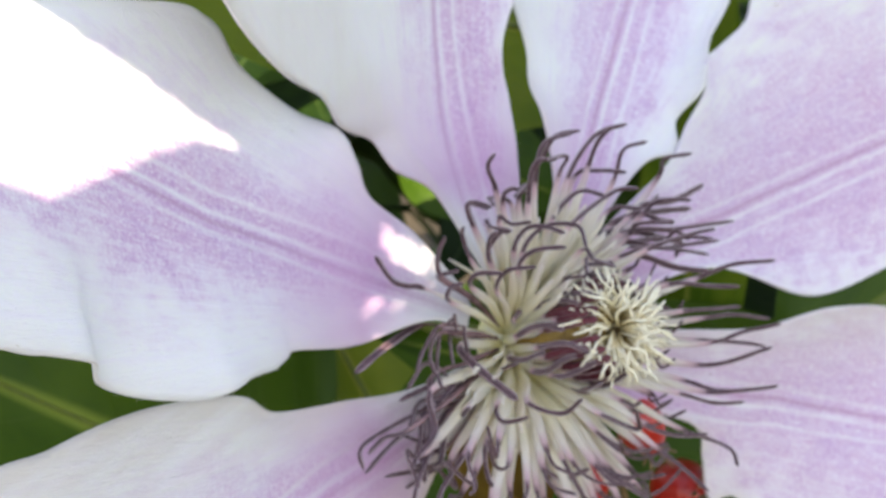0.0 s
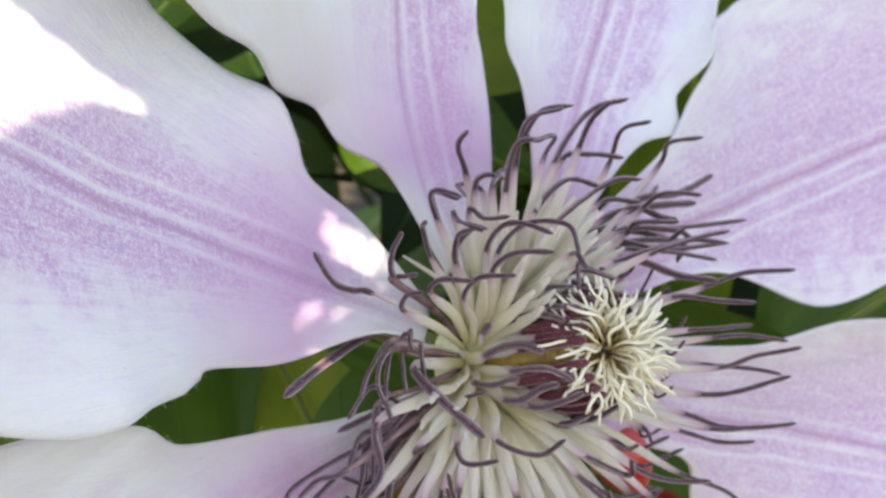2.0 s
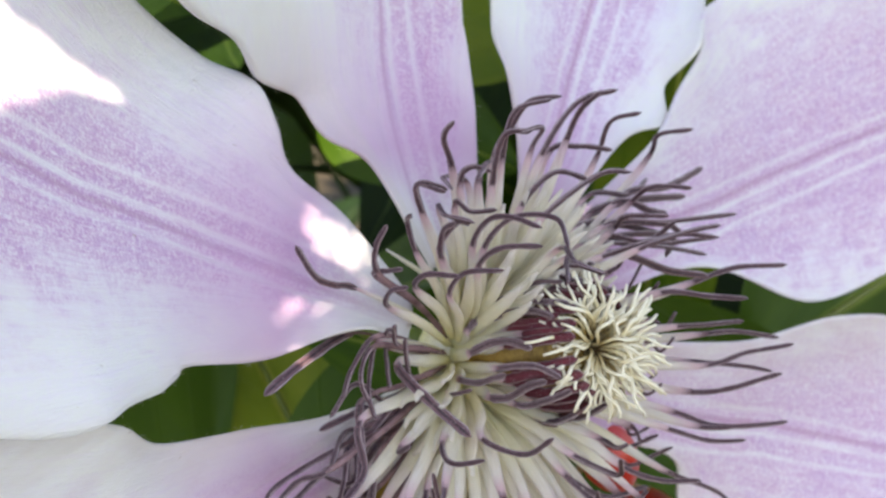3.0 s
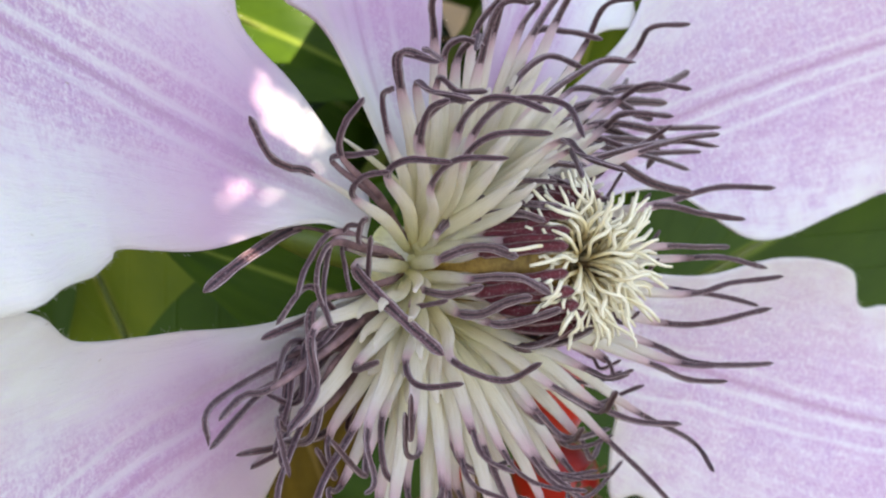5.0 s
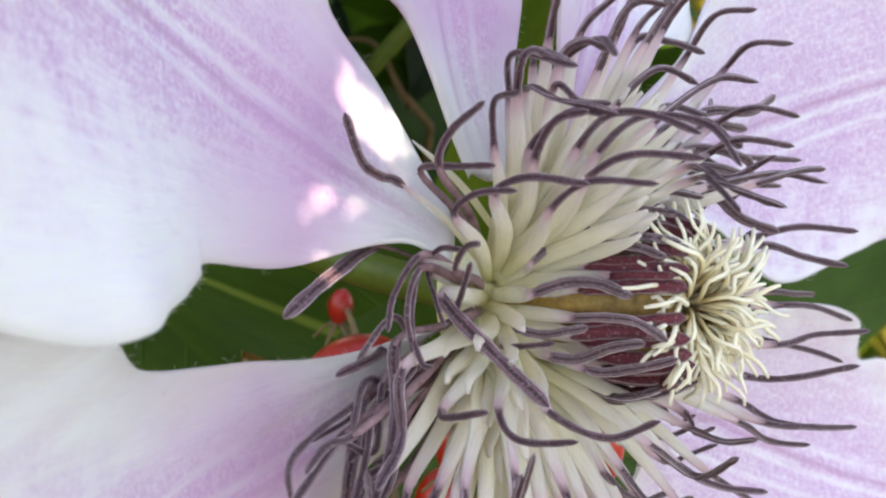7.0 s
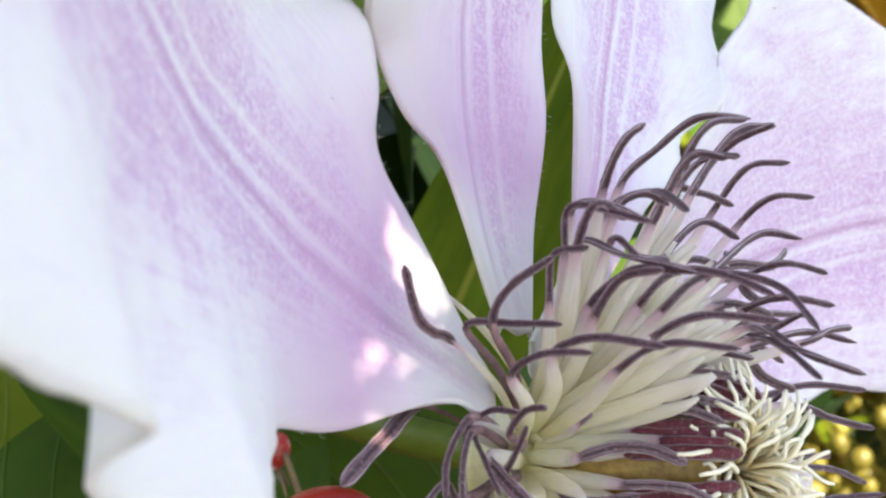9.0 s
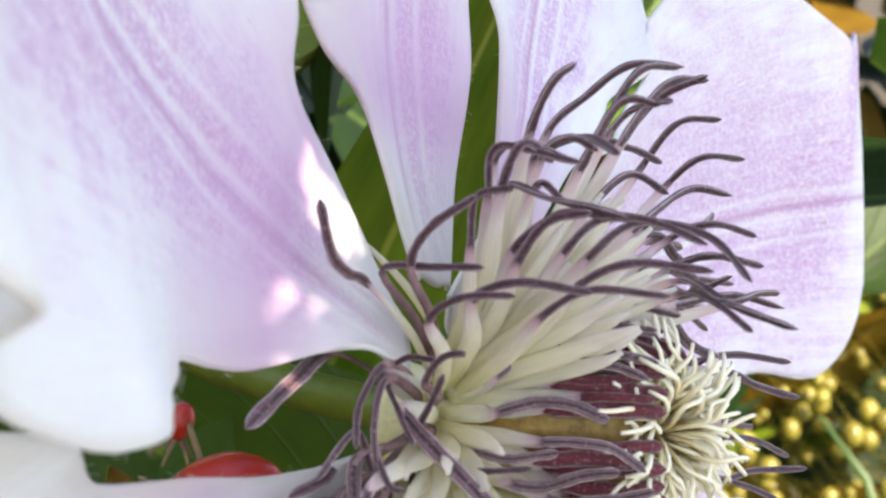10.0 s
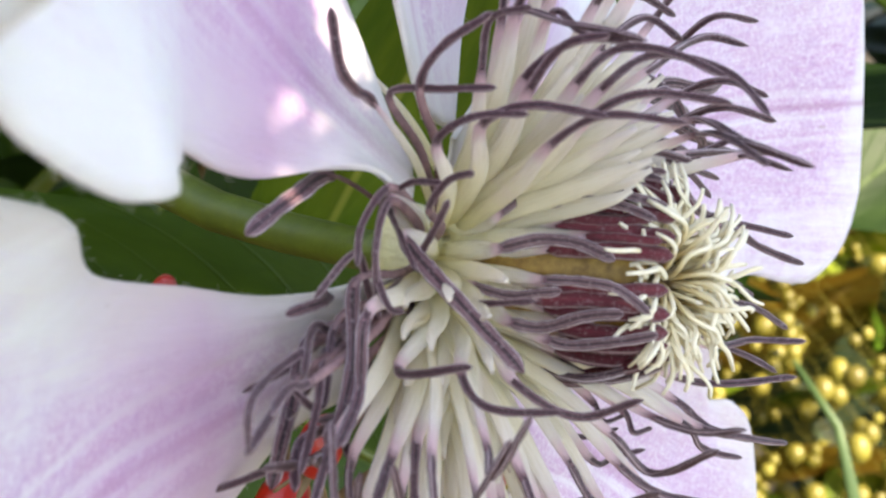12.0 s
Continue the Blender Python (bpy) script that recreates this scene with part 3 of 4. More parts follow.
stamen((-3.3, -1.5, -0.2), (-14.4, -6.6, -2.0), (-16.0, -8.8, -2.0), (-18.4, -12.2, -2.0), wide=1.1, slim=True)
stamen((-2.2, -2.9, -0.4), (-8.4, -11.0, -3.0), (-16.1, -11.8, -3.0), (-21.2, -11.9, -3.0), wide=1, slim=True)
stamen((-3.3, -1.4, -0.2), (-17.7, -7.7, -2.0), (-21.5, -8.0, -2.0), (-24.4, -9.5, -2.0), wide=1, slim=True)
stamen((-2.6, -2.5, 0.4), (-10.5, -10.3, 2.0), (-11.3, -13.8, 2.5), (-10.2, -15.0, 3.0))
stamen((-1.1, -3.4, 0.7), (-4.1, -12.8, 4.1), (-2.5, -14.8, 5.0), (2.0, -14.5, 6.0))
stamen((1.4, -3.3, 1.1), (4.7, -11.0, 6.1), (9.0, -13.5, 7.6), (13.9, -13.1, 9.0))
stamen((-0.5, -3.6, 1.0), (-1.9, -13.0, 5.4), (-0.6, -17.6, 6.7), (-0.9, -19.1, 8.0))
stamen((0.3, -3.6, 1.4), (1.2, -14.3, 8.2), (1.4, -16.2, 10.1), (4.1, -19.1, 12.0))
stamen((2.1, -3.0, 1.8), (9.4, -13.5, 10.2), (10.4, -16.1, 12.6), (10.6, -18.8, 15.0))
stamen((2.6, -2.5, 2.1), (11.8, -11.7, 11.8), (16.9, -14.5, 14.6), (13.4, -16.6, 17.4))
stamen((-3.1, -1.9, -0.1), (-14.1, -8.7, -1.0), (-18.9, -13.3, -1.0), (-19.8, -16.3, -1.0), wide=1.1, slim=True)
stamen((-2.8, -2.3, 0.2), (-13.4, -10.8, 1.4), (-18.2, -14.0, 1.7), (-20.5, -16.1, 2.0), wide=1.1)
stamen((-1.6, 3.2, 1.1), (-7.9, 15.5, 6.1), (-10.7, 17.5, 7.6), (-11.1, 18.8, 9.0))
stamen((-1.8, 3.1, 1.2), (-8.0, 14.0, 6.8), (-8.6, 15.2, 8.4), (-7.9, 14.5, 10.0))
stamen((-2.5, 2.6, 1.0), (-11.7, 11.9, 5.4), (-14.0, 13.9, 6.7), (-11.6, 13.3, 8.0))
stamen((-2.1, 2.9, 1.2), (-9.1, 12.4, 6.8), (-9.3, 11.6, 8.4), (-7.9, 11.4, 10.0))
stamen((-1.2, 3.4, 1.7), (-5.6, 15.5, 9.5), (-6.3, 19.3, 11.8), (-3.9, 20.0, 14.0))
stamen((-1.5, 3.3, 1.6), (-6.2, 13.8, 8.8), (-7.1, 17.3, 10.9), (-6.3, 17.5, 13.0))
stamen((-0.1, 3.6, 1.8), (-0.4, 16.0, 10.2), (2.5, 20.3, 12.6), (5.5, 21.1, 15.0))
stamen((0.8, 3.5, 1.8), (4.1, 17.4, 10.2), (3.3, 19.9, 12.6), (2.1, 20.8, 15.0))
stamen((1.6, 3.2, 1.9), (8.0, 15.7, 10.6), (7.1, 18.8, 13.1), (7.9, 19.2, 15.6))
stamen((0.9, 3.5, 1.4), (4.2, 16.7, 8.2), (6.2, 17.0, 10.1), (8.7, 16.6, 12.0))
stamen((-0.6, 3.5, 1.6), (-2.1, 12.0, 8.8), (0.4, 14.6, 10.9), (2.2, 13.6, 13.0))
stamen((-0.8, 3.5, 1.4), (-3.1, 14.5, 5.5), (-6.2, 15.6, 8.6), (-12.8, 13.6, 11.6))
stamen((-0.3, 3.6, 1.1), (-1.1, 14.8, 3.1), (-8.7, 14.7, 5.8), (-13.4, 13.1, 9.4))
stamen((-2.7, 2.4, 1.9), (-9.9, 8.9, 8.6), (-10.0, 10.6, 10.4), (-10.8, 10.4, 13.2), (-11.6, 9.3, 16.2))
stamen((-2.8, 2.3, 1.4), (-10.8, 8.8, 6.0), (-11.9, 10.5, 8.5), (-14.3, 10.2, 11.5))
stamen((-0.2, 3.6, 1.7), (-1.0, 16.5, 9.6), (-1.5, 18.1, 11.3), (-9.4, 17.1, 13.9))
stamen((-0.3, 3.6, 1.7), (-1.2, 16.4, 6.0), (-1.7, 18.7, 8.4), (-2.3, 20.5, 11.0), (-2.3, 20.3, 14.0))
stamen((2.4, 2.7, 1.9), (9.3, 10.3, 10.9), (15.0, 10.0, 13.4), (23.7, 10.5, 16.0))
stamen((2.4, 2.7, 1.8), (8.2, 8.9, 10.2), (12.9, 8.1, 12.6), (21.7, 8.4, 15.0))
stamen((-3.5, 0.7, -0.1), (-12.0, 2.5, -0.3), (-14.6, 0.2, -0.9), (-16.9, -2.0, -0.5), wide=0.8, slim=True)
stamen((-3.6, 0.5, 0.5), (-12.0, 1.5, 1.9), (-14.0, 2.8, 3.0), (-16.1, 2.9, 4.6), wide=0.8, slim=True)
stamen((-3.6, -0.5, 0.4), (-9.2, -1.2, 0.9), (-11.0, 0.2, 1.8), (-12.5, 2.0, 2.9), wide=0.8, slim=True)
stamen((-3.3, 1.3, 1.3), (-5.6, 2.2, 4.4), (-4.7, 3.9, 6.1), (-4.3, 4.5, 8.9), (-5.0, 3.9, 11.2), wide=1.5, dusty=True)
stamen((-3.2, 1.7, 1.6), (-5.3, 2.8, 6.4), (-5.1, 3.3, 8.2), (-5.4, 3.1, 10.7), (-5.8, 2.5, 13.0), wide=1.4, dusty=True)
stamen((-3.6, 0.2, 1.3), (-6.0, 0.3, 4.6), (-6.0, 0.9, 6.8), (-6.1, 0.9, 9.1), (-6.3, 0.1, 11.0), wide=1.5, dusty=True)
stamen((-3.5, -1.0, 1.0), (-6.2, -1.7, 3.4), (-6.2, -2.2, 5.5), (-6.4, -1.9, 7.3), (-6.6, -1.6, 8.3), wide=1.25, dusty=True)
stamen((-3.5, -0.7, 1.6), (-5.9, -1.2, 7.0), (-6.0, -1.1, 9.3), (-6.1, -1.3, 11.1), (-5.7, -2.6, 12.9), wide=1.4, dusty=True)
stamen((-2.9, -2.1, 1.4), (-4.9, -3.5, 5.4), (-4.9, -3.6, 7.2), (-5.4, -3.0, 9.4), (-5.7, -2.6, 11.6), wide=1.4, dusty=True)
stamen((-2.6, -2.5, 1.6), (-4.3, -4.2, 7.4), (-4.2, -4.5, 8.8), (-4.7, -4.1, 10.9), (-5.2, -3.5, 13.4), wide=1.3, dusty=True)
stamen((-3.2, 1.7, 1.5), (-4.4, 2.3, 7.6), (-4.5, 2.4, 9.7), (-4.5, 2.6, 12.7), wide=0.75, young=True)
stamen((-3.5, 1.0, 1.6), (-4.7, 1.4, 9.2), (-4.9, 1.4, 11.1), (-5.0, 1.5, 13.2), wide=0.6, young=True)
stamen((-3.2, -1.6, 1.5), (-4.5, -2.1, 6.8), (-4.7, -2.0, 9.2), (-4.7, -2.1, 12.5), wide=1.15, young=True)
stamen((0.1, -3.6, 1.5), (0.1, -5.8, 6.8), (0.1, -6.0, 9.4), (-1.8, -4.9, 12.9), wide=1.25, young=True)
stamen((-3.5, 0.6, 0.2), (-11.7, 2.0, -0.3), (-13.0, -0.2, -0.5), (-14.0, -2.2, -0.1), (-14.9, -3.7, 0.9), (-15.9, -3.9, 2.0), wide=0.85)
stamen((-3.6, 0.5, 0.2), (-10.0, 1.5, -0.6), (-12.0, 0.0, 0.6), (-13.8, -1.8, 1.9), wide=0.6)
stamen((-2.2, -2.9, -0.5), (-8.6, -11.2, -3.0), (-10.8, -12.3, -5.3), (-12.2, -13.6, -8.1), wide=0.9, slim=True)
stamen((-3.5, -0.7, -0.1), (-13.4, -2.5, -1.2), (-15.0, -6.5, -0.7), (-15.8, -10.5, -1.1), wide=1.8, slim=True)
stamen((-3.3, -1.5, -0.5), (-12.0, -5.5, -3.6), (-13.0, -9.0, -4.0), (-12.7, -13.3, -4.7), wide=1.7, slim=True)
stamen((-3.2, -1.5, -0.5), (-11.4, -5.4, -3.0), (-12.8, -7.3, -4.7), (-14.5, -8.6, -6.1), wide=0.8, slim=True)
stamen((0.6, 3.4, 0.8), (-4.0, 9.8, -3.8), (-5.0, 10.2, -4.6), bare=True, narrow=0.45)

# inner stamens that still hug the column: maroon faces, and thin mauve ones that lie over them
rand = random.Random(5)
for n in range(40):
    if 14 < n < 29:
        continue
    turn = radians(n * 360 / 40 + rand.uniform(-4, 4))
    c, s, up, out = math.cos(turn), math.sin(turn), rand.uniform(-1.2, 0.9), rand.uniform(-0.2, 0.3)
    if n % 2:
        stamen((2.6 * c, 2.6 * s, 0.5), ((4.6 + out) * c, (4.6 + out) * s, 8.2 + up), ((5.1 + out) * c, (5.1 + out) * s, 11.0 + up), (4.2 * c, 4.2 * s, 13.6 + up), wide=1.05, young=True)
    else:
        d = turn + rand.uniform(-0.25, 0.25)
        stamen((2.8 * c, 2.8 * s, 0.5), ((5.3 + out) * c, (5.3 + out) * s, 7.6 + up), ((6.0 + out) * math.cos(d), (6.0 + out) * math.sin(d), 10.5 + up), (5.0 * math.cos(d), 5.0 * math.sin(d), 13.8 + up), wide=1.15, dusty=True)
for deg in (139, 156, 171, 196, 212, 228, 244):
    c, s, up = math.cos(radians(deg)), math.sin(radians(deg)), rand.uniform(-0.5, 0.5)
    stamen((2.6 * c, 2.6 * s, 0.5), (4.5 * c, 4.5 * s, 7.6 + up), (4.9 * c, 4.9 * s, 10.5 + up), (4.3 * c, 4.3 * s, 13.8), wide=1.05, young=True)
# filaments between them and the spreading ones; the side towards the near petals has parted and shows the base
turns = [*np.arange(-170, -40, 3.2), *range(-36, 40, 9), *np.arange(42, 156, 3.2)]
for n, deg in enumerate(turns):
    turn = radians(deg + rand.uniform(-2.5, 2.5))
    c, s, lean = math.cos(turn), math.sin(turn), (n % 3) / 2 + rand.uniform(-0.15, 0.15)
    climb = 30 - 22 * lean if deg < -60 else 66 - 24 * lean
    reach = rand.uniform(12.5, 15.5) if deg > -44 else rand.uniform(9.0, 12.0)
    r, h = 2.5 + reach * math.cos(radians(climb)), reach * math.sin(radians(climb)) - 0.5
    d = turn + rand.uniform(-0.2, 0.2)
    stamen((2.8 * c, 2.8 * s, 0.4), (r * c, r * s, h), ((r + 1.0) * math.cos(d), (r + 1.0) * math.sin(d), h + 0.9), ((r + 1.8) * math.cos(d + 0.1), (r + 1.8) * math.sin(d + 0.1), h + 2.0), wide=0.7, bare=not -44 < deg < 42, narrow=1.1)

# and a ring of pale ones that lean on the column on its upper side
for n, deg in enumerate(range(58, 142, 6)):
    turn = radians(deg + rand.uniform(-2.0, 2.0))
    c, s, up = math.cos(turn), math.sin(turn), rand.uniform(-1.0, 0.8)
    d = turn + rand.uniform(-0.12, 0.12)
    stamen((3.0 * c, 3.0 * s, 0.5), (6.3 * c, 6.3 * s, (11.6 if n % 4 else 10.0) + up), (6.9 * math.cos(d), 6.9 * math.sin(d), 11.8 + up), (6.6 * math.cos(d), 6.6 * math.sin(d), 14.0 + up), wide=0.95, dusty=True, bare=n % 4 > 0, narrow=1.2)

# the low fan under the column, broad strap beside strap
for n, deg in enumerate(np.arange(-150, -46, 3.5)):
    turn = radians(deg + rand.uniform(-1.5, 1.5))
    climb, reach, curl = (4, 15, 26)[n % 3] + rand.uniform(-3, 3), rand.uniform(14.5, 19.5), rand.uniform(-0.25, 0.30)
    r, h = 2.5 + reach * math.cos(radians(climb)), reach * math.sin(radians(climb)) - 1.5
    d = turn + rand.uniform(-0.12, 0.12)
    stamen((2.8 * math.cos(turn), 2.8 * math.sin(turn), -0.4), (r * math.cos(turn), r * math.sin(turn), h), ((r + 2.2) * math.cos(d), (r + 2.2) * math.sin(d), h + 0.6),
           ((r + 3.6) * math.cos(d + curl), (r + 3.6) * math.sin(d + curl), h + rand.uniform(0.4, 2.6)), wide=0.85, facing=(-0.65, 0.1, 0.75), narrow=1.12)

# a steeper row between the fan and the column
for deg in range(-122, -38, 8):
    turn, climb, reach = radians(deg + rand.uniform(-2, 2)), rand.uniform(28, 42), rand.uniform(13.0, 16.5)
    r, h = 2.5 + reach * math.cos(radians(climb)), reach * math.sin(radians(climb)) - 1.0
    d = turn + rand.uniform(-0.05, 0.15)
    stamen((2.8 * math.cos(turn), 2.8 * math.sin(turn), 0.0), (r * math.cos(turn), r * math.sin(turn), h), ((r + 1.8) * math.cos(d), (r + 1.8) * math.sin(d), h + 1.2),
           ((r + 2.6) * math.cos(d + 0.1), (r + 2.6) * math.sin(d + 0.1), h + 3.0), wide=0.8, facing=(-0.75, 0.1, 0.65), narrow=1.15)

# a loose clump of dusty stamens that leans on the far petal, each its own way
for n in range(9):
    turn, side, low = radians(rand.uniform(28, 56)), (n - 4) * 0.95 + rand.uniform(-0.5, 0.5), rand.uniform(-1.8, 1.4)
    mid, end = rand.uniform(-2.6, 1.8), rand.uniform(-3.5, 4.0)
    stamen((2.8 * math.cos(turn), 2.8 * math.sin(turn), 1.6), (8.8 + 0.5 * side + mid, 10.4 + 0.7 * side, 10.4 + low), (13.6 + mid, 10.2 + 0.8 * side + rand.uniform(-1.2, 1.2), 12.4 + low + rand.uniform(-0.8, 1.2)),
           (17.8 + end, 10.2 + side + rand.uniform(-2.0, 1.6), 13.8 + low + rand.uniform(-1.8, 1.8)), wide=rand.uniform(0.85, 1.7), dusty=n % 3 > 0, narrow=0.8)

# a tangle of withered threads over the lower near petal
for n in range(11):
    turn, far = radians(rand.uniform(-166, -128)), rand.uniform(8.0, 15.0)
    low, bend = rand.uniform(-4.5, -1.5), rand.uniform(-0.22, 0.22)
    stamen((3.4 * math.cos(turn), 3.4 * math.sin(turn), -0.6), (far * math.cos(turn), far * math.sin(turn), low + 1.0), ((far + 3.5) * math.cos(turn + bend), (far + 3.5) * math.sin(turn + bend), low + rand.uniform(-0.6, 1.2)),
           ((far + rand.uniform(5.0, 8.0)) * math.cos(turn + bend * 0.4), (far + 6.0) * math.sin(turn + bend * 0.4), low + rand.uniform(-0.5, 1.2)), wide=rand.uniform(0.7, 1.5), slim=True, dusty=n % 3 == 0)

# receptacle, and the styles that burst from it
s = np.linspace(0, 1, 14)
part("receptacle", strap(np.outer(s, (0, 0, 5.0 * MM)) - np.array([0, 0, 2.5 * MM]), (3.4 - 1.2 * s) * MM, (3.4 - 1.2 * s) * MM, (1, 0, 0), 20), FILAMENT, flower)
s = np.linspace(0, 1, 18)
part("style_column", strap(np.outer(s, (0, 0, 10.3 * MM)) + np.array([0, 0, 2.0 * MM]), (3.0 + 0.9 * np.sin(np.pi * s)) * MM, (3.0 + 0.9 * np.sin(np.pi * s)) * MM, (1, 0, 0), 24), SILK, flower, "tawny silky column of carpels")

# the styles part at the column's top and radiate from there, over its near side and beyond its tip
HEART = np.array((-0.5, -0.2, 13.2))
PARTING = np.array((-0.75, 0.0, 0.66))
ALONG = np.array((0.66, 0.0, 0.75))
for n in range(310):
    turn = n * 2.39996 + rand.uniform(-0.35, 0.35)
    ray = ALONG * math.cos(turn) + np.array((0.0, 1.0, 0.0)) * math.sin(turn)
    back = max(0.0, -math.cos(turn))
    lift = radians(rand.uniform(-42, 14) + 34 * back) if n % 4 else radians(rand.uniform(12, 34))
    reach = rand.uniform(4.7, 6.7) * (0.8 if n % 4 == 0 else 1.0)
    # towards the column's foot only single ones stand out
    if back > 0.35:
        if n % 4:
            continue
        reach *= rand.uniform(0.9, 1.2)
    root = rand.uniform(0.4, 1.8)
    heart = HEART + np.array((rand.uniform(-0.7, 0.7), rand.uniform(-0.8, 0.8), rand.uniform(-0.7, 0.7)))
    bend = turn + rand.uniform(-0.4, 0.4)
    tip_ray = ALONG * math.cos(bend) + np.array((0.0, 1.0, 0.0)) * math.sin(bend)
    droop = rand.uniform(-0.3, 1.0)
    knots = [HEART + ray * root - np.array((0.0, 0.0, 3.2)), heart + ray * root - PARTING * 0.9,
             heart + ray * (0.42 * reach * math.cos(lift) + 0.6) + PARTING * (0.55 * reach * math.sin(lift) + 0.3),
             heart + tip_ray * 0.8 * reach * math.cos(lift) + PARTING * (0.85 * reach * math.sin(lift) + 0.25),
             heart + tip_ray * reach * math.cos(lift) + PARTING * (reach * math.sin(lift) - droop)]
    knots = np.array(knots) + np.array([[0, 0, 0], [0, 0, 0]] + [[rand.uniform(-0.22, 0.22) for _ in range(3)] for _ in range(3)])
    path = even(smooth_path(knots * MM, 80), 18)
    q = np.linspace(0, 1, 18)
    girth = rand.uniform(0.9, 1.2)
    part("style", strap(path, (0.115 + 0.045 * q) * girth * MM * (1 - 0.35 * q**10), (0.11 + 0.04 * q) * girth * MM * (1 - 0.35 * q**10), PARTING, 7), STYLE, flower)

# fine pale hairs along the petals' margins
def hairs(edge, count, seed):
    g = random.Random(seed)
    line = smooth_path([polar(k) for k in edge], 300)
    pieces = []
    for _ in range(count):
        p = line[g.randrange(30, 240)]
        way = np.array((g.gauss(0, 1), g.gauss(0, 1), g.gauss(0, 1)))
        way /= np.linalg.norm(way)
        length = g.uniform(0.15, 0.5) * MM
        pieces.append(strap(smooth_path([p, p + way * length * 0.6, p + way * length + np.array((0, 0, g.uniform(-0.3, 0.3) * MM))], 5), np.full(5, 0.005 * MM), np.full(5, 0.005 * MM), (0.3, 0.5, 0.8), 4))
    return pieces


tagged(part("margin_hairs", joined([h for n, e in enumerate(EDGES) for h in hairs(e, 170, n)]), HAIR, flower), kind="stuff")


# ---- leaves, fruit and ground ----
def blade(length, width, bend=0.15, fold=0.25, rows=18, cols=9, seed=0):
    """A pointed leaf blade along +x from its stalk, cupped along the midrib."""
    points, uvs = [], []
    for i in range(rows):
        u = i / (rows - 1)
        half = width / 2 * math.sin(math.pi * u**0.75) ** 0.8 * (1 - 0.25 * u) + 1e-5
        for j in range(cols):
            v = j / (cols - 1)
            c = 2 * v - 1
            z = -bend * length * u * u + fold * half * abs(c) + 0.05 * width * noise.noise((u * 3 + seed, c * 1.5, seed * 3.1))
            points.append((length * u, half * c, z))
            uvs.append((u, v))
    faces = [(i * cols + j, i * cols + j + 1, (i + 1) * cols + j + 1, (i + 1) * cols + j) for i in range(rows - 1) for j in range(cols - 1)]
    return np.array(points), faces, uvs


def twig(path, thick, material, parent, name="stem"):
    """A round stem along the given places (metres), tapering to its end."""
    line = even(smooth_path(path, 120), 36)
    s = np.linspace(0, 1, 36)
    return part(name, strap(line, thick * (1 - 0.5 * s), thick * (1 - 0.5 * s), (0.31, 0.2, 0.9), 8), material, parent)


vine = tagged(new("clematis_vine"), "green clematis vine with pointed leaves behind its flower and added unseen shade leaves above", "climbing plant")


def leaf(root, tip, normal, width, material, seed=0, hold=None):
    """One leaf of the vine from its root to its tip (metres), its upper face towards normal, on a stalk from hold."""
    root, tip = Vector(root), Vector(tip)
    x = (tip - root).normalized()
    z = (Vector(normal) - x * x.dot(Vector(normal))).normalized()
    y = z.cross(x)
    length = (tip - root).length
    ob = part("leaf", blade(length, width, 0.06, 0.18, 30, 17, seed), material, vine)
    ob.matrix_world = Matrix(((x.x, y.x, z.x, root.x), (x.y, y.y, z.y, root.y), (x.z, y.z, z.z, root.z), (0, 0, 0, 1)))
    s = np.linspace(0, 1, 14)
    rib = np.stack([length * (s * 1.05 - 0.05), 0 * s, -0.06 * length * s * s - 0.0003], 1)
    part("midrib", strap(rib, 0.0006 * (1.15 - s), 0.0005 * (1.15 - s), (0, 0, 1), 6), STEM, ob)
    if hold is not None:
        hold = Vector(hold)
        twig([hold, hold.lerp(root, 0.55) - z * 0.008, root - x * 0.002, root + x * 0.002], 0.0008, STEM, vine, "leaf_stalk")
    return ob


def leaf_mass(name, label, places, size, material, seed):
    """Many leaves that nobody could count, as one object."""
    r = random.Random(seed)
    pieces = []
    for place in places:
        length = size * r.uniform(0.7, 1.4)
        p, f, t = blade(length, length * r.uniform(0.4, 0.6), r.uniform(0, 0.3), 0.25, 7, 5, r.random() * 9)
        turn = np.array(Euler((r.uniform(-0.9, 0.9), r.uniform(-0.9, 0.9), r.uniform(0, 6.28))).to_matrix())
        pieces.append((p @ turn.T + np.asarray(place), f, t))
    ob = part(name, joined(pieces), material)
    return tagged(ob, label, "foliage", kind="stuff")


ground_points = [(x, y, 0.0) for y in (-60, 60) for x in (-60, 60)]
ground = part("ground", (ground_points, [(0, 1, 3, 2)], [(0, 0), (1, 0), (0, 1), (1, 1)]), SOIL)
tagged(ground, "bare brown garden soil", "ground", kind="structure")

# the vine's stems: one climbs beside the flower and arches over it, added to hold the unseen shade leaves, one carries
# the flower
twig([(-0.24, 0.16, 0.0), (-0.23, 0.17, 0.4), (-0.20, 0.16, 0.75), (-0.16, 0.10, 0.98), (-0.06, -0.02, 1.08), (0.06, -0.11, 1.06), (0.12, -0.16, 1.04)], 0.0028, TWIG, vine)
twig([(0.02, 0.15, 0.0), (0.01, 0.16, 0.4), (0.0, 0.15, 0.66), (0.04, 0.13, 0.80), (0.09, 0.12, 0.92)], 0.0022, STEM, vine)
twig([(0.0, 0.15, 0.66), (-0.03, 0.115, 0.73), (-0.030, 0.068, 0.783), (-0.0175, 0.038, 0.7880), (-0.0072, 0.0203, 0.7907), (-0.0010, 0.0089, 0.7955), (-0.001, 0.0015, 0.799)], 0.0026, STEM, flower, "flower_stalk").matrix_parent_inverse = flower.matrix_world.inverted()
SIDE, HIGH = (0.0, 0.15, 0.70), (0.04, 0.13, 0.80)
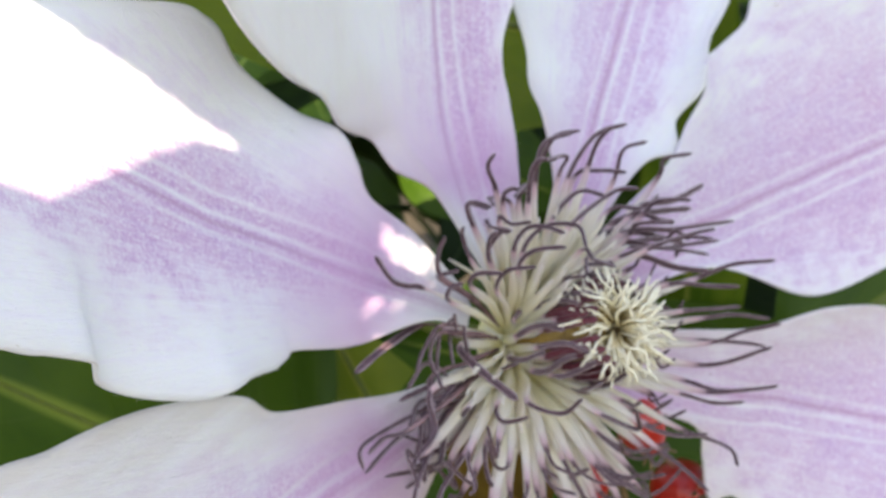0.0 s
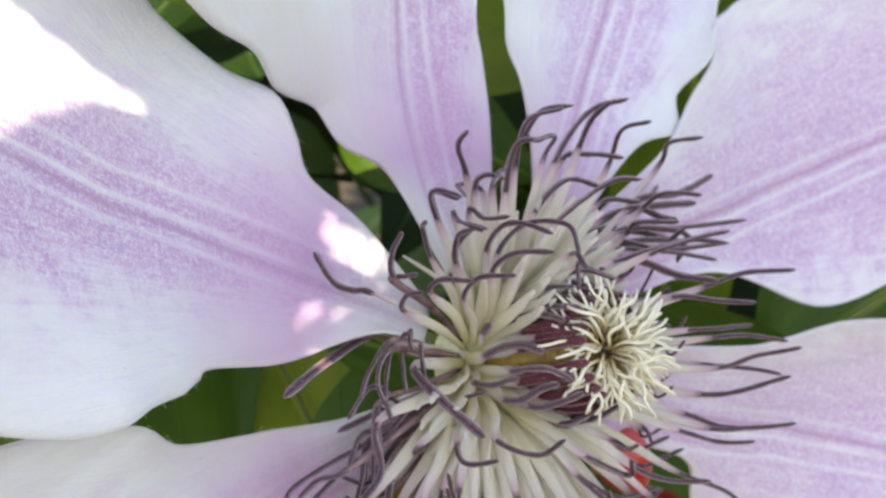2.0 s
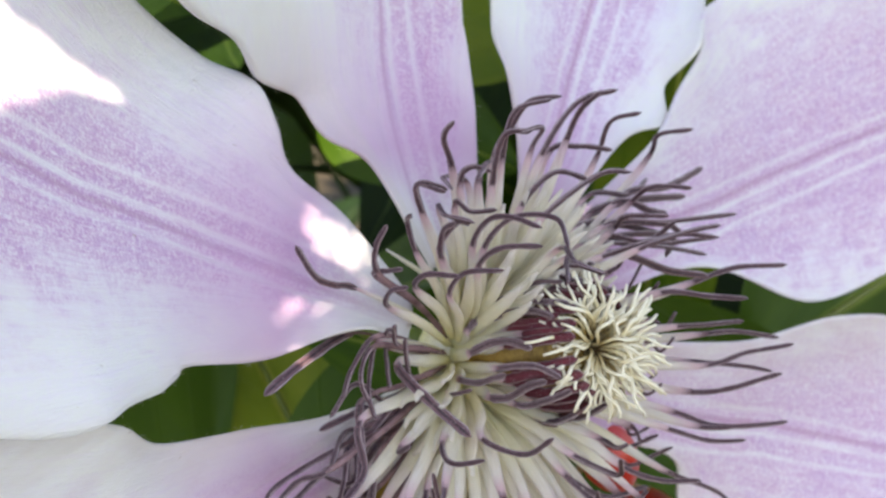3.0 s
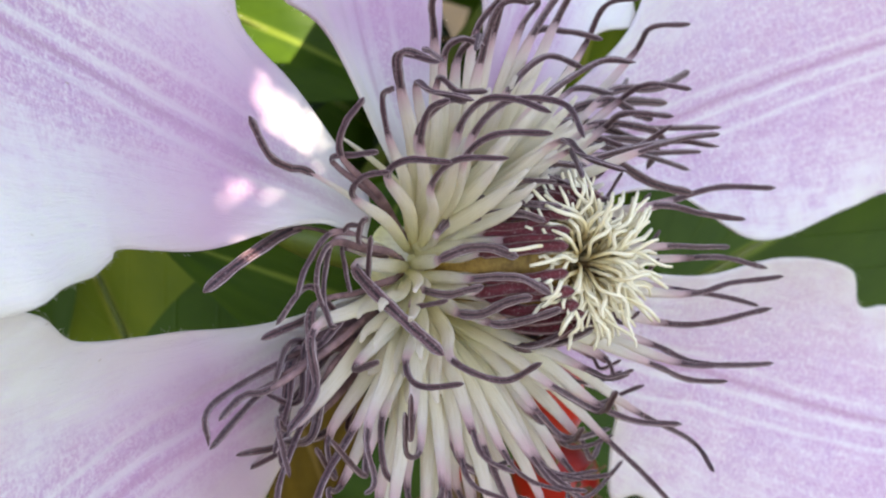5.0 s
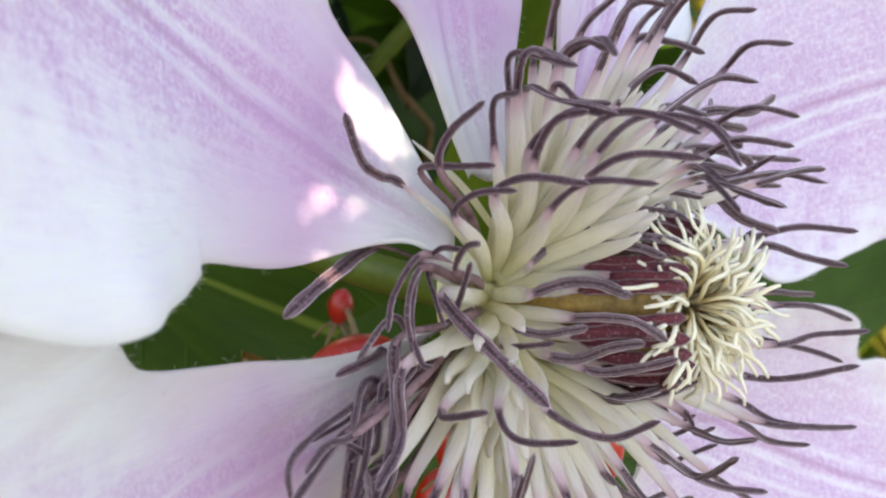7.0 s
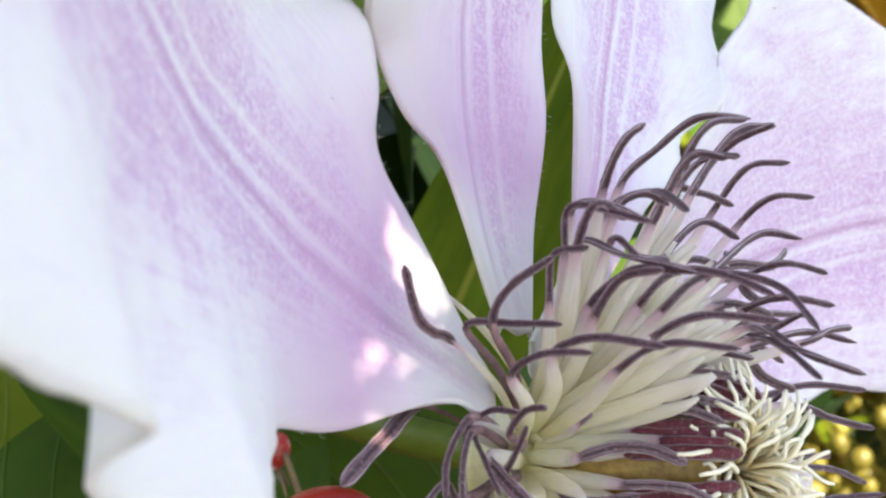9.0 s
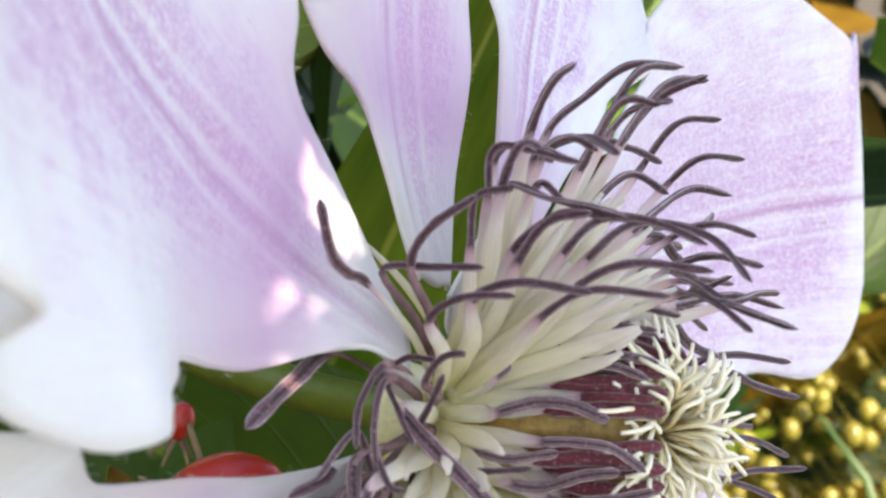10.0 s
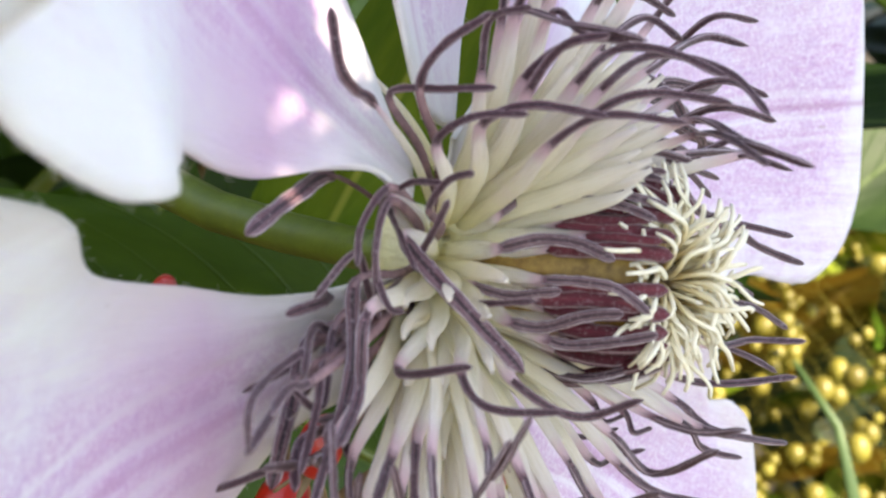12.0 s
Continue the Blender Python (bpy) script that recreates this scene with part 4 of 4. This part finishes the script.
FRONT = (0.1, -0.8, 0.6)
leaf((-0.0040, 0.0866, 0.7078), (-0.0369, 0.1064, 0.7661), FRONT, 0.042, BRIGHT, 2, SIDE)
leaf((0.060, 0.080, 0.738), (-0.016, 0.062, 0.766), (0.0, -0.9, 0.4), 0.036, LEAF, 3, SIDE)
leaf((0.02, 0.095, 0.80), (-0.055, 0.060, 0.825), FRONT, 0.040, LIME, 4, HIGH)
leaf((0.03, 0.085, 0.74), (0.030, 0.075, 0.825), (-0.2, -0.9, 0.3), 0.020, FRESH, 5, SIDE)
leaf((-0.03, 0.085, 0.72), (-0.095, 0.070, 0.765), FRONT, 0.085, LEAF, 7, SIDE)
leaf((0.05, 0.10, 0.74), (0.120, 0.135, 0.775), (-0.3, -0.8, 0.3), 0.045, LEAF, 8, SIDE)
leaf((0.09, 0.17, 0.66), (0.045, 0.115, 0.695), (0.0, -0.7, 0.7), 0.050, DUSKY, 9, SIDE)
leaf((-0.02, 0.07, 0.70), (-0.040, 0.030, 0.735), (-0.1, -0.7, 0.7), 0.040, LEAF, 10, SIDE)
leaf((-0.01, 0.13, 0.70), (-0.035, 0.105, 0.765), FRONT, 0.036, LIME, 11, SIDE)
leaf((0.09, 0.19, 0.69), (0.0, 0.16, 0.75), FRONT, 0.06, LEAF, 13, SIDE)
leaf((-0.0152, 0.138, 0.7658), (0.0153, 0.1192, 0.7628), FRONT, 0.026, LEAF, 14, HIGH)
leaf((0.06, 0.12, 0.79), (0.035, 0.085, 0.850), FRONT, 0.040, DUSKY, 12, HIGH)
leaf((-0.004, 0.063, 0.723), (0.012, 0.0775, 0.771), (-0.25, -0.85, 0.45), 0.044, LEAF, 16, SIDE)
leaf((0.006, 0.060, 0.735), (-0.006, 0.022, 0.778), FRONT, 0.018, DRY, 18, SIDE)


# red fruits on a thin brown stem
shrub = tagged(new("rose_bush"), "thin brown rose stem with small glossy red hips", "shrub")
twig([(0.03, 0.08, 0.0), (0.035, 0.07, 0.4), (0.02, 0.05, 0.68), (0.016, 0.03, 0.755)], 0.0016, TWIG, shrub)

twig([(0.09, 0.25, 0.0), (0.08, 0.24, 0.4), (0.055, 0.190, 0.70), (0.038, 0.165, 0.745)], 0.0014, TWIG, shrub)


def hip(place, size, lean, hold=(0.018, 0.038, 0.742)):
    """An oval hip with its dry calyx, hanging from a stalk."""
    s = np.linspace(0, 1, 16)
    swell = np.sqrt(np.clip(np.sin(np.pi * (0.03 + 0.94 * s)), 0, 1)) * (1 - 0.12 * s)
    down = Vector(lean).normalized()
    line = np.array(place) + np.outer(s - 0.5, down) * size * 1.35
    fruit = part("hip", strap(line, swell * size / 2, swell * size / 2, (0.9, 0.1, 0.2), 20), HIP, shrub)
    for k in range(5):
        turn = k * 1.257
        side = Vector((math.cos(turn), math.sin(turn), 0)).cross(down).normalized()
        end = Vector(line[-1])
        part("sepal", strap(smooth_path([end - down * 0.0006, end + side * 0.0012 + down * 0.0006, end + side * 0.0022 + down * 0.0020], 8), np.linspace(0.0004, 0.0001, 8), np.full(8, 0.00015), down, 6), TWIG, fruit)
    start = Vector(line[0])
    twig([hold, Vector(hold).lerp(start, 0.5) - down * 0.004, start + down * 0.0005], 0.0006, TWIG, shrub, "fruit_stalk")


hip((0.0240, 0.0320, 0.7605), 0.0085, (0.3, -0.9, 0.5))
hip((0.0155, 0.0110, 0.7830), 0.0060, (0.5, 0.1, -1))
hip((0.0022, 0.0293, 0.7755), 0.0066, (-0.9, 0.1, -0.4))
hip((0.0092, 0.0200, 0.7752), 0.0036, (0.1, -0.1, -1))
hip((0.0118, 0.0265, 0.7655), 0.0046, (-0.1, -0.3, -1))
hip((0.0240, 0.1680, 0.7453), 0.0070, (-0.2, -0.5, -0.8), (0.038, 0.165, 0.745))
hip((0.0073, 0.0576, 0.7655), 0.0027, (0.1, -0.1, -1))

r = random.Random(11)
near = [(r.uniform(-0.16, 0.16), r.uniform(0.13, 0.20), r.uniform(0.50, 0.95)) for _ in range(170)]
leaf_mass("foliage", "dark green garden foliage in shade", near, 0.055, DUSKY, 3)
leaf_mass("foliage", "mid green shrub foliage", [(r.uniform(-0.4, 0.14), r.uniform(0.22, 0.42), r.uniform(0.2, 1.1)) for _ in range(700)], 0.07, LEAF, 4)
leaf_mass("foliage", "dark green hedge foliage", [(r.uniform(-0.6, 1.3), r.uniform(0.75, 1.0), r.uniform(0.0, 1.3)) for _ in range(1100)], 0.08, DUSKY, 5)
leaf_mass("foliage", "yellow-green sunlit low plants", [(r.uniform(0.20, 0.9), r.uniform(0.45, 0.9), r.uniform(0.30, 0.70)) for _ in range(260)], 0.045, LIME, 6)
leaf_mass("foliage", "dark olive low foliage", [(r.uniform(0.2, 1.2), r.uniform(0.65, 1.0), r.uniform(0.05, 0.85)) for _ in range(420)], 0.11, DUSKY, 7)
leaf_mass("foliage", "green low foliage", [(r.uniform(0.2, 1.0), r.uniform(0.55, 0.9), r.uniform(0.1, 0.74)) for _ in range(160)], 0.10, LEAF, 9)


leaf_mass("foliage", "dry brown fallen and withered leaves", [(r.uniform(0.2, 1.3), r.uniform(0.55, 0.95), r.uniform(0.05, 0.80)) for _ in range(460)], 0.12, DRY, 12)


def glint_buds(count, seed):
    """Round buds that nobody could count, as one object, added to stand for blurred glints."""
    g = random.Random(seed)
    pieces = []
    s = np.linspace(0, 1, 7)
    swell = np.sqrt(np.clip(np.sin(np.pi * (0.04 + 0.92 * s)), 0, 1))
    for _ in range(count):
        at = np.array((g.uniform(0.22, 0.75), g.uniform(0.34, 0.62), g.uniform(0.38, 0.66)))
        size = 0.0035 + 0.0055 * g.random()
        pieces.append(strap(at + np.outer(s - 0.5, (g.uniform(-0.5, 0.5), g.uniform(-0.5, 0.5), 1)) * size, swell * size / 2, swell * size / 2, (0.8, 0.3, 0.1), 10))
        stalk = smooth_path([at, at + np.array((g.uniform(-0.005, 0.01), 0.05, -0.006)), np.array((at[0] + g.uniform(0.0, 0.04), at[1] + 0.12, at[2] - 0.08))], 8)
        pieces.append(strap(stalk, np.full(8, 0.00013), np.full(8, 0.00013), (0.9, 0.2, 0.1), 5))
    return pieces


# small bright buds, added where the background shows blurred spots of light
tagged(part("buds", joined(glint_buds(2200, 8)), GLINT_BUD), "yellow-green round buds added for the blurred glints among low plants", "buds", kind="stuff")

# one broad blade of grass that stands in front of the low plants
line = even(smooth_path([(0.30, 0.17, 0.0), (0.285, 0.18, 0.35), (0.245, 0.212, 0.655), (0.2228, 0.2434, 0.7013)], 120), 40)
s = np.linspace(0, 1, 40)
grass = part("blade", strap(line, 0.0048 * np.clip((1 - s) * 4, 0.05, 1) ** 0.7, np.full(40, 0.0003), (-0.4, -0.8, 0.3), 8), GRASS)
grass.name = "grass_blade"
tagged(grass, "single blue-green blade of grass among low plants", "grass")

# unseen leaves added overhead to keep the sun off most of the flower
SUN_ACROSS = Vector((0, 1, 0)).cross(SUN_DIR).normalized()
SUN_UP = SUN_DIR.cross(SUN_ACROSS)
ARCH = ((-0.16, 0.10, 0.98), (-0.06, -0.02, 1.08), (0.06, -0.11, 1.06), (0.12, -0.16, 1.04))
FLECKS = ((-13.9, -7.2, 1.0, 0.5),)
SHADES = ((2, 36, -84, 0, 42), (8, 24, -54, -52, 42), (70, 2, -29, 2, 46), (62, 76, -50, 58, 60), (66, 52, -40, 42, 46), (66, -30, -40, -40, 46), (58, -60, -60, -58, 50), (52, -84, -52, -86, 46), (90, 36, -8, 28, 50), (78, -8, 6, -16, 46), (100, 70, 20, 60, 50), (105, 40, 40, 20, 44), (-20, -50, -92, -62, 36), (105, 0, 45, -10, 44), (-10, 64, -70, 40, 40), (36, -8, -9, -24, 30), (-14, -17, -84, -69, 38), (-38, 52, -98, 28, 38), (130, -36, 66, -56, 50), (134, 22, 84, 2, 50), (128, 84, 72, 92, 52), (120, -76, 60, -96, 50))
for n, (p0, q0, p1, q1, width) in enumerate(SHADES):
    heart = Vector((0, 0, 0.8)) + SUN_DIR * (0.24 + 0.008 * n)
    root = heart + (SUN_ACROSS * p0 + SUN_UP * q0) * MM
    tip = heart + (SUN_ACROSS * p1 + SUN_UP * q1) * MM
    shade = leaf(root, tip, SUN_DIR, width * MM, LEAF, n, min(ARCH, key=lambda a: (Vector(a) - root).length))
    # a rift and small holes, cut to shape the sun patches on the petals
    if n in (0, 1, 2, 15, 16):
        bm = bmesh.new()
        bm.from_mesh(shade.data)
        bmesh.ops.subdivide_edges(bm, edges=bm.edges[:], cuts=6, use_grid_fill=True)
        gone = []
        for face in bm.faces:
            spot = shade.matrix_world @ face.calc_center_median() - Vector((0, 0, 0.8))
            p, q = spot.dot(SUN_ACROSS) / MM, spot.dot(SUN_UP) / MM
            ragged = noise.noise((p * 1.9, q * 2.2, 3.0)) * 1.5
            streak = noise.noise((p * 0.25, (q - p) * 0.9, 7.0))
            fleck = min(((p - a) / c) ** 2 + ((q - b) / d) ** 2 for a, b, c, d in FLECKS)
            rift = p < -29 and q < 4.8 + (p + 30) * 0.33 + 0.5 * streak and q > 4.8 + (p + 30) * (1.03 + 0.6 * streak)
            lace = noise.noise((p * 1.6, q * 1.6, 5.0)) > -0.08
            wedge = -15.5 < p + 0.4 * ragged < -9.4 and 2.8 - 0.24 * (p + 16.3) < q + 0.3 * ragged < 5.4
            notch = p > -16.6 + 0.3 * ragged and -6.6 + 1.05 * (p + 16.6) < q < -3.6 + 0.42 * (p + 16.6)
            if fleck + ragged < 1 or rift or notch and ragged > -0.35 or lace and wedge:
                gone.append(face)
        bmesh.ops.delete(bm, geom=gone, context="FACES")
        bm.to_mesh(shade.data)
        bm.free()
